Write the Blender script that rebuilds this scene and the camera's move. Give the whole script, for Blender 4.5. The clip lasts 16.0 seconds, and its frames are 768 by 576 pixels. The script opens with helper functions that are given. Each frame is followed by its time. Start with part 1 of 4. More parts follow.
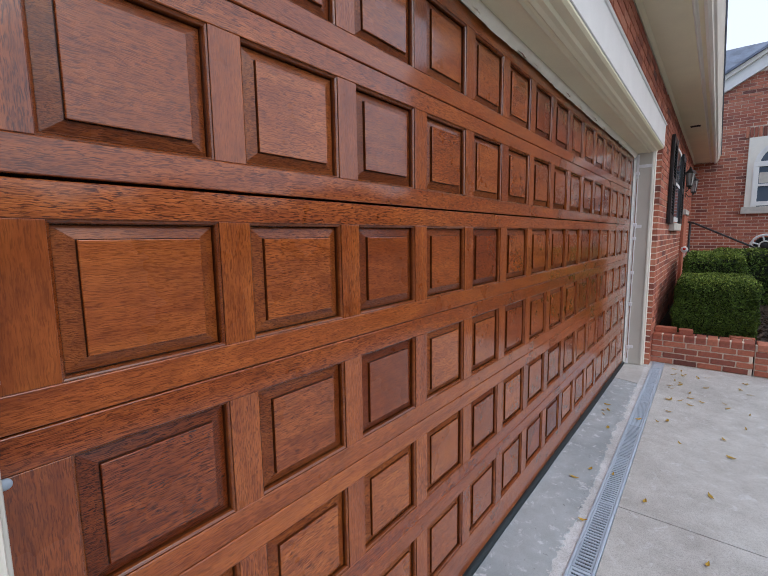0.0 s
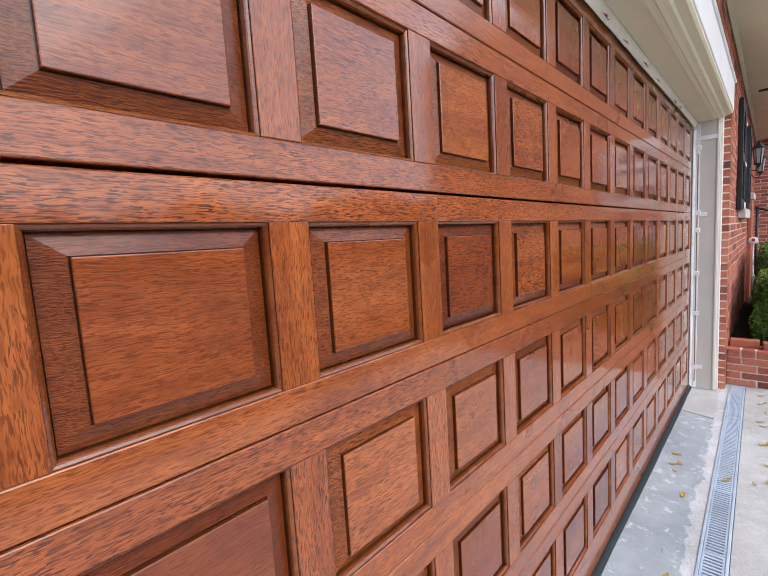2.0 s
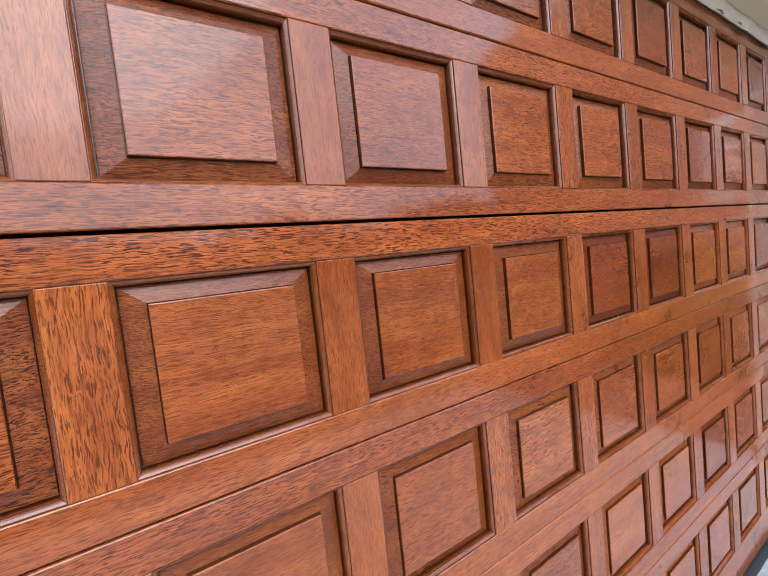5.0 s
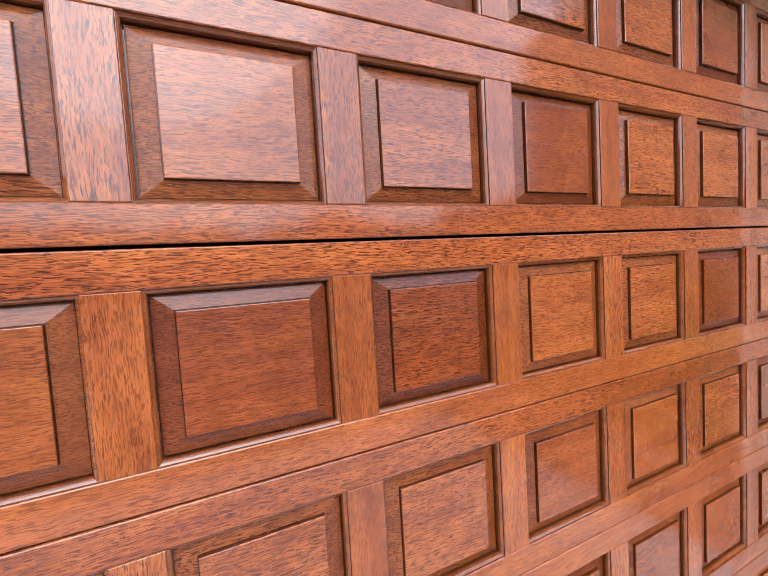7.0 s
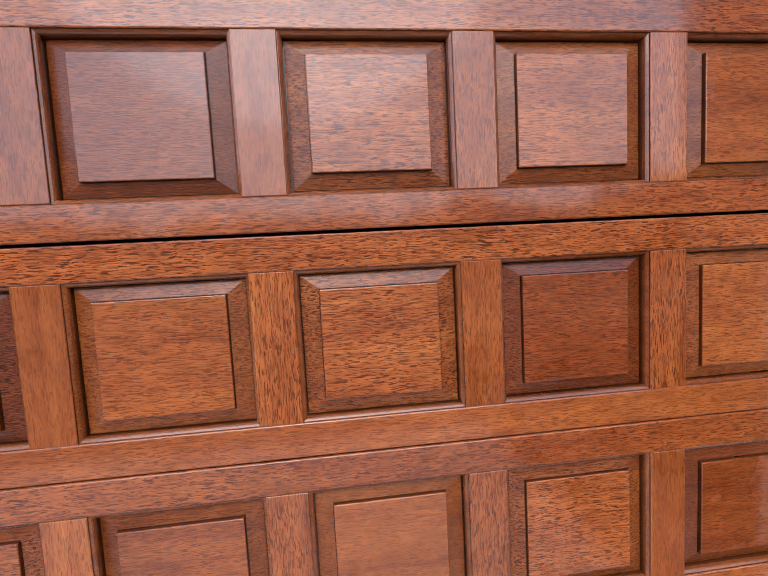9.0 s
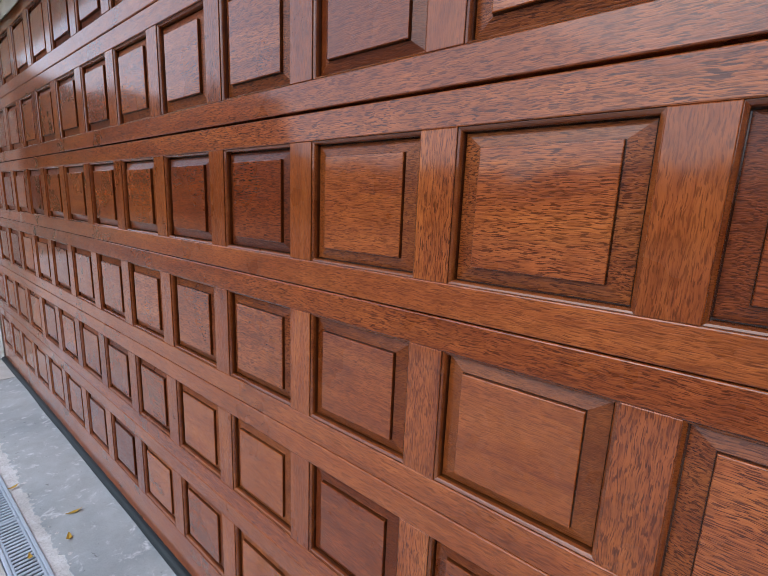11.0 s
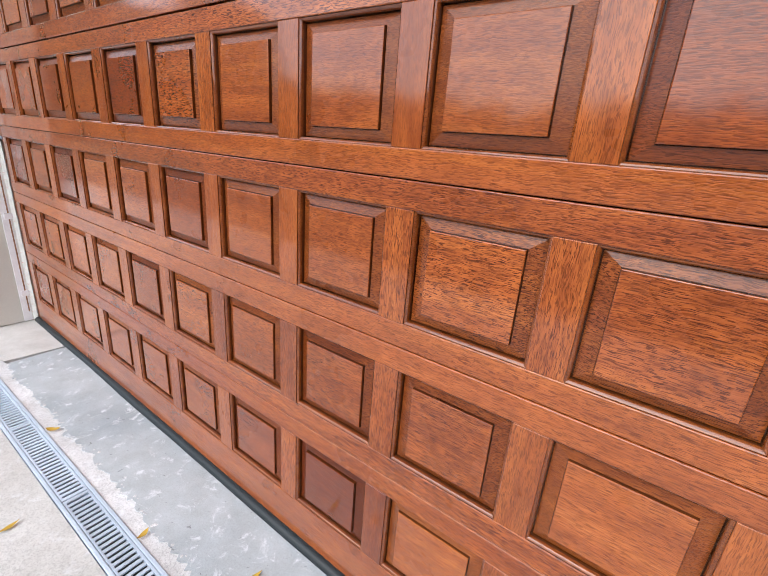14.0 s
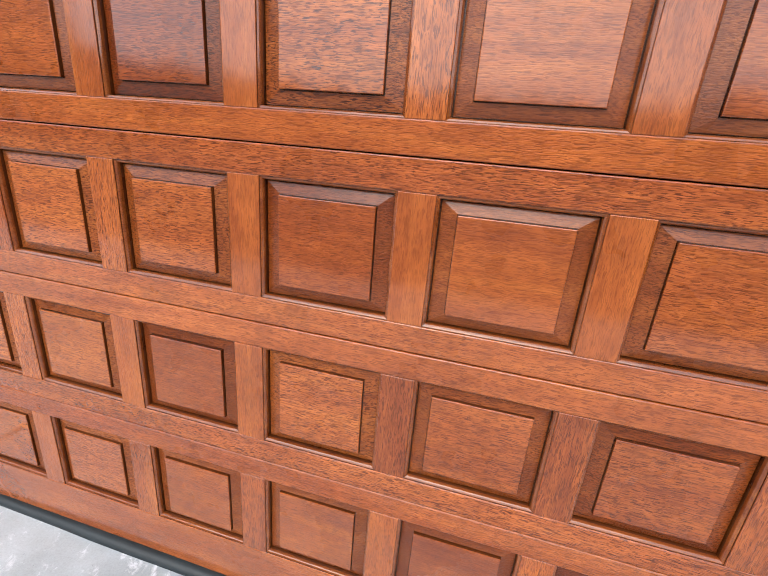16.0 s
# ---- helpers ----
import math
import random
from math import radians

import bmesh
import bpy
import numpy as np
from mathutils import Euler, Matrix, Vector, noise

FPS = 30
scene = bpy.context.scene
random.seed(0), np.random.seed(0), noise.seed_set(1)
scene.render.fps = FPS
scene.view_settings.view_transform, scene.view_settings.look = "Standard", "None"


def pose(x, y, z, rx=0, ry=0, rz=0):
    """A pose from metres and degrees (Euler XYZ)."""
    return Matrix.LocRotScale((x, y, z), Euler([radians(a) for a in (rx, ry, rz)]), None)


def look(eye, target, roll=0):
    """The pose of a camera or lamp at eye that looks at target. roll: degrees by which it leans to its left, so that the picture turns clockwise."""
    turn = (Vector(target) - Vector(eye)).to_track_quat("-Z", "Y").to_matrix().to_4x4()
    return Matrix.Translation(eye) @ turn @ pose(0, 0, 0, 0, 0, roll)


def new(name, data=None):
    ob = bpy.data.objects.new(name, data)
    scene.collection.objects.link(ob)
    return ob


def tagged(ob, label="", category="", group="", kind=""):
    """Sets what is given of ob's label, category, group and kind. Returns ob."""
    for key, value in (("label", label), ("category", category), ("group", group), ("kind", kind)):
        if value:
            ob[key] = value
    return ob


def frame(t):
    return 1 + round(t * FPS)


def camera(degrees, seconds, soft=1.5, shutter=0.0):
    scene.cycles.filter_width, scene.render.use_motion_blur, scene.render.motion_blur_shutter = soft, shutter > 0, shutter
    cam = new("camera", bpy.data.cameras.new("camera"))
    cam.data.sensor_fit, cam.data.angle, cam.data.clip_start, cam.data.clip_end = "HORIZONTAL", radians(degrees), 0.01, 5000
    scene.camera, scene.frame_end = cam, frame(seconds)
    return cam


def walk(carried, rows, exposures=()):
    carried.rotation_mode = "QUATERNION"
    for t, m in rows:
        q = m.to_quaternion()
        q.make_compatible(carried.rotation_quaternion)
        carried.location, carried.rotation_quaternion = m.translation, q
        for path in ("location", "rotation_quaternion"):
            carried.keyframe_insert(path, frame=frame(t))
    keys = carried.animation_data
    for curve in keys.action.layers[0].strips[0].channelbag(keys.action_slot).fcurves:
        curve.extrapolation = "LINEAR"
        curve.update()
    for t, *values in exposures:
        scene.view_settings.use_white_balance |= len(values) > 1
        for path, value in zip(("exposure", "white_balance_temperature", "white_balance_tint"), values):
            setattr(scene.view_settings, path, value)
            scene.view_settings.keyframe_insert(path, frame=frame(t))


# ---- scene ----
cam = camera(85.3, 16.0, 0.6)
PATH = [
    (0, (-0.076, -0.715, 1.373), (1.475, 0.523, 1.129), -0.8),
    (0.5, (0.107, -0.639, 1.369), (1.648, 0.618, 1.153), -1.7),
    (1, (0.296, -0.593, 1.372), (1.8, 0.711, 1.175), -2.5),
    (1.5, (0.479, -0.521, 1.366), (1.955, 0.815, 1.175), -2.8),
    (2, (0.67, -0.486, 1.367), (2.122, 0.873, 1.154), -3.5),
    (2.5, (0.896, -0.51, 1.38), (2.312, 0.887, 1.173), -4.0),
    (3, (1.093, -0.539, 1.387), (2.464, 0.907, 1.211), -4.1),
    (3.2, (1.173, -0.539, 1.383), (2.533, 0.918, 1.209), -4.3),
    (5.3, (2.138, -0.554, 1.405), (3.231, 1.115, 1.273), -5.8),
    (5.5, (2.241, -0.543, 1.414), (3.323, 1.134, 1.285), -5.5),
    (6, (2.475, -0.553, 1.417), (3.538, 1.136, 1.282), -4.7),
    (6.5, (2.727, -0.599, 1.426), (3.703, 1.142, 1.294), -4.1),
    (7, (2.984, -0.603, 1.422), (3.885, 1.178, 1.295), -3.4),
    (7.5, (3.24, -0.599, 1.428), (4.099, 1.202, 1.297), -2.7),
    (8, (3.487, -0.655, 1.426), (4.29, 1.172, 1.286), -2.2),
    (8.2, (3.582, -0.677, 1.435), (4.341, 1.168, 1.289), -1.8),
    (10.3, (4.309, -0.514, 1.34), (3.331, 1.215, 1.108), -1.4),
    (10.5, (4.298, -0.531, 1.322), (3.218, 1.129, 1.043), 0.4),
    (11, (4.226, -0.556, 1.285), (2.994, 0.974, 0.906), 2.4),
    (11.5, (4.064, -0.481, 1.229), (2.744, 0.946, 0.759), 4.1),
    (12, (3.889, -0.488, 1.198), (2.546, 0.889, 0.652), 5.6),
    (12.5, (3.682, -0.545, 1.205), (2.372, 0.839, 0.6), 6.2),
    (13, (3.493, -0.582, 1.195), (2.242, 0.851, 0.576), 5.9),
    (13.5, (3.259, -0.612, 1.184), (2.074, 0.869, 0.549), 5.2),
    (14, (3.048, -0.662, 1.178), (1.951, 0.877, 0.524), 4.5),
    (14.5, (2.825, -0.677, 1.171), (1.898, 0.975, 0.529), 4.4),
    (15, (2.573, -0.642, 1.146), (1.843, 1.114, 0.527), 5.4),
    (15.5, (2.327, -0.644, 1.14), (1.741, 1.156, 0.494), 5.5),
    (16, (2.088, -0.673, 1.137), (1.632, 1.159, 0.475), 4.8),
]
EXPOSURE = [(0.0, 0.28, 6130, 10), (1.5, 0.86, 6110, 10), (3.0, 1.12, 6150, 10), (5.5, 1.20, 5870, 10), (7.0, 1.50, 5830, 10), (8.2, 1.39, 5800, 10), (10.4, 0.42, 5900, 10),
            (11.0, 0.45, 5960, 10), (12.0, 0.77, 6060, 10), (13.5, 1.08, 6400, 10), (14.5, 1.30, 6580, 10), (16.0, 1.35, 6700, 10)]
walk(cam, [(t, look(eye, target, roll)) for t, eye, target, roll in PATH], EXPOSURE)

# ---------------------------------------------------------------- light
world = bpy.data.worlds.new("overcast_sky")
scene.world = world
world.use_nodes = True
wn, wl = world.node_tree.nodes, world.node_tree.links
SUN_EL, SUN_AZ = 42.0, 185.0
sky = wn.new("ShaderNodeTexSky")
sky.sky_type, sky.sun_disc = "NISHITA", False
sky.sun_elevation, sky.sun_rotation = radians(SUN_EL), radians(SUN_AZ)
sky.air_density, sky.dust_density = 1.0, 4.0
grey = wn.new("ShaderNodeMixRGB")
grey.inputs[0].default_value = 0.65
grey.inputs[2].default_value = (9.2, 9.9, 11.4, 1)
wl.new(sky.outputs[0], grey.inputs[1])
wl.new(grey.outputs[0], wn["Background"].inputs["Color"])
wn["Background"].inputs["Strength"].default_value = 0.12

sun_lamp = bpy.data.lights.new("sun", "SUN")
sun_lamp.energy, sun_lamp.angle, sun_lamp.color = 0.5, radians(50), (1.0, 0.98, 0.95)
sun = new("sun", sun_lamp)
sun.matrix_world = look((0, -6, 8), (0, 0, 0))
sun.rotation_euler = Euler((radians(90 - SUN_EL), 0, radians(180 - SUN_AZ)))

# ---------------------------------------------------------------- materials
def mat(name):
    m = bpy.data.materials.new(name)
    m.use_nodes = True
    return m, m.node_tree.nodes, m.node_tree.links, m.node_tree.nodes["Principled BSDF"]


def ramp(n, stops):
    r = n.new("ShaderNodeValToRGB")
    e = r.color_ramp.elements
    while len(e) < len(stops):
        e.new(0.5)
    for i, (p, c) in enumerate(stops):
        e[i].position, e[i].color = p, (*c, 1)
    return r


def noise_tex(n, l, vec, scale, detail=4, rough=0.55, dist=0.0):
    t = n.new("ShaderNodeTexNoise")
    t.inputs["Scale"].default_value, t.inputs["Detail"].default_value = scale, detail
    t.inputs["Roughness"].default_value, t.inputs["Distortion"].default_value = rough, dist
    if vec is not None:
        l.new(vec, t.inputs["Vector"])
    return t


def mixc(n, l, a, b, fac, mode="MIX"):
    m = n.new("ShaderNodeMixRGB")
    m.blend_type = mode
    for s, v in ((0, fac), (1, a), (2, b)):
        if isinstance(v, (int, float)):
            m.inputs[s].default_value = v
        elif isinstance(v, tuple):
            m.inputs[s].default_value = (*v, 1)
        else:
            l.new(v, m.inputs[s])
    return m.outputs[0]


def mapping(n, l, scale, offset_random=0.0, coord="Object"):
    tc = n.new("ShaderNodeTexCoord")
    mp = n.new("ShaderNodeMapping")
    mp.inputs["Scale"].default_value = scale
    l.new(tc.outputs[coord], mp.inputs["Vector"])
    if offset_random:
        oi = n.new("ShaderNodeObjectInfo")
        mul = n.new("ShaderNodeVectorMath")
        mul.operation = "SCALE"
        mul.inputs[0].default_value = (offset_random, offset_random * 1.7, offset_random * 0.6)
        l.new(oi.outputs["Random"], mul.inputs["Scale"])
        l.new(mul.outputs[0], mp.inputs["Location"])
    return mp.outputs[0]


def bump(n, l, b, height, strength, distance):
    bp = n.new("ShaderNodeBump")
    bp.inputs["Strength"].default_value, bp.inputs["Distance"].default_value = strength, distance
    l.new(height, bp.inputs["Height"])
    l.new(bp.outputs[0], b.inputs["Normal"])


def maths(n, l, op, a, b):
    m = n.new("ShaderNodeMath")
    m.operation = op
    for i, v in ((0, a), (1, b)):
        if isinstance(v, (int, float)):
            m.inputs[i].default_value = v
        else:
            l.new(v, m.inputs[i])
    return m.outputs[0]


def wood(name, upright, tone=1.0, rough=0.30, spread=1.0, depth=0.9, relief=0.6, coat=0.85, gloss=0.10):
    """Varnished mahogany; the grain runs along x, or along z where upright."""
    m, n, l, b = mat(name)

    def run(along, across, shift):
        return mapping(n, l, (across, across, along) if upright else (along, across, across), shift)
    band = noise_tex(n, l, run(2.4, 30.0, 37.0), 0.8, 4, 0.6, 0.7)
    wave = noise_tex(n, l, run(26.0, 45.0, 71.0), 1.0, 2, 0.5, 0.0)
    # the fibres ripple gently: a slow noise shifts them sideways
    curl = n.new("ShaderNodeVectorMath")
    curl.operation = "MULTIPLY"
    curl.inputs[1].default_value = (3.2, 3.2, 0.0) if upright else (0.0, 3.2, 3.2)
    l.new(noise_tex(n, l, run(34.0, 30.0, 29.0), 1.0, 1, 0.5, 0.0).outputs["Color"], curl.inputs[0])

    def rippled(along, across, shift):
        add = n.new("ShaderNodeVectorMath")
        add.operation = "ADD"
        l.new(run(along, across, shift), add.inputs[0])
        l.new(curl.outputs[0], add.inputs[1])
        return add.outputs[0]
    grain = noise_tex(n, l, rippled(22.0, 480.0, 91.0), 1.0, 2, 0.6, 0.1)
    pores = noise_tex(n, l, rippled(60.0, 620.0, 53.0), 1.0, 1, 0.5, 0.1)
    blotch = noise_tex(n, l, mapping(n, l, (1, 1, 1), 17.0), 5.0, 4, 0.55)
    base = ramp(n, [(0.16, (0.200 * tone, 0.041 * tone, 0.0100 * tone)), (0.48, (0.305 * tone, 0.076 * tone, 0.0160 * tone)), (0.84, (0.410 * tone, 0.121 * tone, 0.025 * tone))])
    l.new(band.outputs["Fac"], base.inputs[0])
    pore = ramp(n, [(0.400, (0.20, 0.13, 0.11)), (0.460, (1.12, 1.12, 1.12))])
    l.new(pores.outputs["Fac"], pore.inputs[0])
    g = ramp(n, [(0.36, (0.62, 0.54, 0.50)), (0.56, (1.24, 1.30, 1.28))])
    l.new(grain.outputs["Fac"], g.inputs[0])
    lot = n.new("ShaderNodeObjectInfo")
    figure = maths(n, l, "FRACT", maths(n, l, "MULTIPLY", lot.outputs["Random"], 13.7), 0.0)
    figure = maths(n, l, "ADD", maths(n, l, "MULTIPLY", figure, 0.65), 0.35)
    # pores gather in patches
    dense = ramp(n, [(0.34, (0.55, 0.55, 0.55)), (0.60, (1.0, 1.0, 1.0))])
    l.new(wave.outputs["Fac"], dense.inputs[0])
    lots = maths(n, l, "MULTIPLY", figure, dense.outputs[0])
    c = mixc(n, l, base.outputs[0], pore.outputs[0], maths(n, l, "MULTIPLY", lots, depth), "MULTIPLY")
    c = mixc(n, l, c, g.outputs[0], maths(n, l, "MULTIPLY", figure, depth), "MULTIPLY")
    fig = ramp(n, [(0.35, (0.86, 0.82, 0.80)), (0.65, (1.10, 1.11, 1.10))])
    l.new(wave.outputs["Fac"], fig.inputs[0])
    c = mixc(n, l, c, fig.outputs[0], 0.7, "MULTIPLY")
    vary = ramp(n, [(0.0, (0.52, 0.38, 0.34)), (0.10, (0.74, 0.62, 0.56)), (0.28, (0.92, 0.89, 0.87)), (0.5, (1, 1, 1)), (1.0, (1.16, 1.22, 1.22))])
    l.new(lot.outputs["Random"], vary.inputs[0])
    c = mixc(n, l, c, vary.outputs[0], spread, "MULTIPLY")
    bl = ramp(n, [(0.3, (0.80, 0.75, 0.72)), (0.65, (1.08, 1.08, 1.08))])
    l.new(blotch.outputs["Fac"], bl.inputs[0])
    c = mixc(n, l, c, bl.outputs[0], 0.85, "MULTIPLY")
    l.new(c, b.inputs["Base Color"])
    rr = ramp(n, [(0.3, (rough - 0.06,) * 3), (0.7, (rough + 0.10,) * 3)])
    l.new(blotch.outputs["Fac"], rr.inputs[0])
    l.new(rr.outputs[0], b.inputs["Roughness"])
    b.inputs["IOR"].default_value = 1.5
    b.inputs["Coat Weight"].default_value, b.inputs["Coat Roughness"].default_value = coat, gloss
    b.inputs["Coat IOR"].default_value = 1.57
    b.inputs["Specular IOR Level"].default_value = 0.12
    h = maths(n, l, "ADD", maths(n, l, "MULTIPLY", grain.outputs["Fac"], 0.5), maths(n, l, "MULTIPLY", pores.outputs["Fac"], 0.9))
    bump(n, l, b, h, relief, 0.0015)
    return m


def simple(name, col, rough=0.5, var=0.12, scale=6.0, fine=90.0, bumpd=0.0006, metal=0.0, per_object=0.0, strength=0.3):
    m, n, l, b = mat(name)
    v = mapping(n, l, (1, 1, 1), 11.0 if per_object else 0.0)
    a = noise_tex(n, l, v, scale, 5)
    f = noise_tex(n, l, v, fine, 3)
    lo, hi = tuple(x * (1 - var) for x in col), tuple(min(1, x * (1 + var)) for x in col)
    r = ramp(n, [(0.3, lo), (0.7, hi)])
    l.new(a.outputs["Fac"], r.inputs[0])
    r2 = ramp(n, [(0.3, (1 - var,) * 3), (0.7, (1 + var * 0.5,) * 3)])
    l.new(f.outputs["Fac"], r2.inputs[0])
    c = mixc(n, l, r.outputs[0], r2.outputs[0], 0.6, "MULTIPLY")
    if per_object:
        oi = n.new("ShaderNodeObjectInfo")
        r3 = ramp(n, [(0.0, (1 - per_object,) * 3), (1.0, (1 + per_object,) * 3)])
        l.new(oi.outputs["Random"], r3.inputs[0])
        c = mixc(n, l, c, r3.outputs[0], 1.0, "MULTIPLY")
    l.new(c, b.inputs["Base Color"])
    b.inputs["Roughness"].default_value, b.inputs["Metallic"].default_value = rough, metal
    bump(n, l, b, f.outputs["Fac"], strength, bumpd)
    return m


def brick_mat(name, island):
    m, n, l, b = mat(name)
    v = mapping(n, l, (1, 1, 1))
    a = noise_tex(n, l, v, 40.0, 4)
    f = noise_tex(n, l, v, 260.0, 3)
    if island:
        rnd = n.new("ShaderNodeNewGeometry").outputs["Random Per Island"]
    else:
        rnd = n.new("ShaderNodeObjectInfo").outputs["Random"]
    r = ramp(n, [(0.0, (0.15, 0.055, 0.042)), (0.08, (0.29, 0.092, 0.062)), (0.45, (0.42, 0.132, 0.078)), (0.8, (0.49, 0.168, 0.098)), (1.0, (0.53, 0.22, 0.14))])
    l.new(rnd, r.inputs[0])
    s = ramp(n, [(0.3, (0.72, 0.70, 0.70)), (0.7, (1.12, 1.1, 1.08))])
    l.new(a.outputs["Fac"], s.inputs[0])
    c = mixc(n, l, r.outputs[0], s.outputs[0], 0.9, "MULTIPLY")
    l.new(c, b.inputs["Base Color"])
    b.inputs["Roughness"].default_value = 0.85
    bump(n, l, b, f.outputs["Fac"], 0.5, 0.002)
    return m


def concrete(name, col, stain, rough, speck=0.25, relief=0.0015, splash=0.0):
    m, n, l, b = mat(name)
    v = mapping(n, l, (1, 1, 1))
    a = noise_tex(n, l, v, 1.7, 6, 0.6, 0.4)
    d = noise_tex(n, l, v, 9.0, 5, 0.65)
    f = noise_tex(n, l, v, 190.0, 3, 0.7)
    r = ramp(n, [(0.32, stain), (0.62, col)])
    l.new(a.outputs["Fac"], r.inputs[0])
    r2 = ramp(n, [(0.3, (0.80, 0.79, 0.77)), (0.68, (1.08, 1.08, 1.08))])
    l.new(d.outputs["Fac"], r2.inputs[0])
    r3 = ramp(n, [(0.33, (1 - speck,) * 3), (0.55, (1.04,) * 3)])
    l.new(f.outputs["Fac"], r3.inputs[0])
    c = mixc(n, l, r.outputs[0], r2.outputs[0], 0.8, "MULTIPLY")
    c = mixc(n, l, c, r3.outputs[0], 0.8, "MULTIPLY")
    if splash:
        w = ramp(n, [(0.56, (0, 0, 0)), (0.66, (splash,) * 3)])
        l.new(noise_tex(n, l, v, 16.0, 7, 0.72, 0.6).outputs["Fac"], w.inputs[0])
        c = mixc(n, l, c, (0.74, 0.77, 0.80), w.outputs[0])
        k = ramp(n, [(0.27, (splash,) * 3), (0.32, (0, 0, 0))])
        l.new(noise_tex(n, l, v, 42.0, 3, 0.6, 0.8).outputs["Fac"], k.inputs[0])
        c = mixc(n, l, c, (0.12, 0.12, 0.12), k.outputs[0])
    l.new(c, b.inputs["Base Color"])
    b.inputs["Roughness"].default_value = rough
    bump(n, l, b, f.outputs["Fac"], 0.4, relief)
    return m


def leaf_mat(name, dark, light):
    m, n, l, b = mat(name)
    rnd = n.new("ShaderNodeNewGeometry").outputs["Random Per Island"]
    r = ramp(n, [(0.0, dark), (0.7, light), (1.0, tuple(min(1, x * 1.7) for x in light))])
    l.new(rnd, r.inputs[0])
    l.new(r.outputs[0], b.inputs["Base Color"])
    b.inputs["Roughness"].default_value = 0.6
    b.inputs["Specular IOR Level"].default_value = 0.2
    return m


WOOD_H = wood("mahogany_along", False, 1.0, 0.30, 0.35, 0.95, 0.6, 1.0)
WOOD_V = wood("mahogany_upright", True, 0.96, 0.30, 0.7, 0.8, 0.6, 1.0)
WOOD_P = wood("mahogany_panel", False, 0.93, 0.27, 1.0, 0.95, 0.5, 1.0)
# bevel and bead: darker reflections and stain put into a lower tone
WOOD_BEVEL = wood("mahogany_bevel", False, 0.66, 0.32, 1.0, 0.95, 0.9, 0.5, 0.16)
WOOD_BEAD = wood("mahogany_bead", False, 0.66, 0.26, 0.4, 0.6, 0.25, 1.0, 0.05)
# edge: stain build-up and crease shade painted as one dark tone
WOOD_EDGE = wood("mahogany_stain_and_shade", False, 0.26, 0.30, 0.3, 0.4, 0.3, 0.8, 0.12)
BRICK_ONE = brick_mat("red_brick", False)
BRICK_MANY = brick_mat("red_brick_run", True)
MORTAR = simple("mortar", (0.70, 0.60, 0.50), 0.95, 0.18, 12.0, 300.0, 0.002)
TAUPE = simple("taupe_paint", (0.78, 0.73, 0.515), 0.45, 0.05, 3.0, 120.0, 0.0004)
GREY_PAINT = simple("grey_paint", (0.60, 0.585, 0.52), 0.42, 0.05, 3.0, 120.0, 0.0004)
WHITE_PAINT = simple("white_paint", (0.80, 0.80, 0.78), 0.45, 0.04, 4.0, 120.0, 0.0004)
CREAM = simple("cream_trim_paint", (0.82, 0.79, 0.70), 0.45, 0.05, 4.0, 120.0, 0.0004)
TAPE = simple("masking_tape", (0.86, 0.87, 0.88), 0.6, 0.06, 20.0, 200.0, 0.0015, strength=0.6)
FILM = simple("plastic_film", (0.74, 0.75, 0.70), 0.25, 0.10, 14.0, 90.0, 0.002, strength=0.5)
PAPER = simple("masking_paper", (0.88, 0.83, 0.69), 0.7, 0.05, 15.0, 160.0, 0.002, strength=0.6)
KRAFT = simple("brown_paper", (0.30, 0.17, 0.10), 0.8, 0.15, 20.0, 160.0, 0.002)
RED_INK = simple("red_ink", (0.55, 0.03, 0.02), 0.6, 0.1)
BLACK_GAP = simple("dark_gap", (0.010, 0.008, 0.007), 0.8, 0.2)
RUBBER = simple("black_rubber", (0.007, 0.014, 0.017), 0.5, 0.25, 8.0, 120.0, 0.001)
SHUTTER = simple("black_paint", (0.014, 0.014, 0.015), 0.42, 0.2, 8.0, 120.0, 0.0005)
IRON = simple("black_iron", (0.016, 0.016, 0.017), 0.4, 0.25, 20.0, 200.0, 0.0006)
SLATE = simple("slate_shingle", (0.16, 0.19, 0.25), 0.8, 0.3, 3.0, 60.0, 0.003)
STONE = simple("limestone_sill", (0.55, 0.52, 0.46), 0.8, 0.12, 12.0, 200.0, 0.001)
MULCH = simple("dark_mulch", (0.035, 0.024, 0.018), 0.95, 0.5, 25.0, 140.0, 0.02, strength=1.0)
APRON_END = concrete("pale_apron", (0.56, 0.56, 0.54), (0.46, 0.46, 0.45), 0.6, 0.15, 0.001)
APRON = concrete("sealed_apron", (0.43, 0.475, 0.50), (0.29, 0.335, 0.365), 0.45, 0.12, 0.0008, 0.7)
PATCH = concrete("patch_mortar", (0.66, 0.67, 0.68), (0.50, 0.505, 0.505), 0.85, 0.36, 0.006, 0.6)
DRIVE = concrete("driveway_concrete", (0.55, 0.55, 0.53), (0.44, 0.43, 0.41), 0.8, 0.30, 0.002, 0.35)
ASPHALT = concrete("added_asphalt", (0.060, 0.060, 0.058), (0.045, 0.045, 0.044), 0.9, 0.4, 0.004)
FAR_WOODS = simple("added_foliage", (0.045, 0.055, 0.025), 0.95, 0.5, 0.6, 6.0, 0.05)
FAR_GROUND = simple("lawn_and_asphalt", (0.07, 0.075, 0.05), 0.95, 0.35, 0.3, 8.0, 0.01)
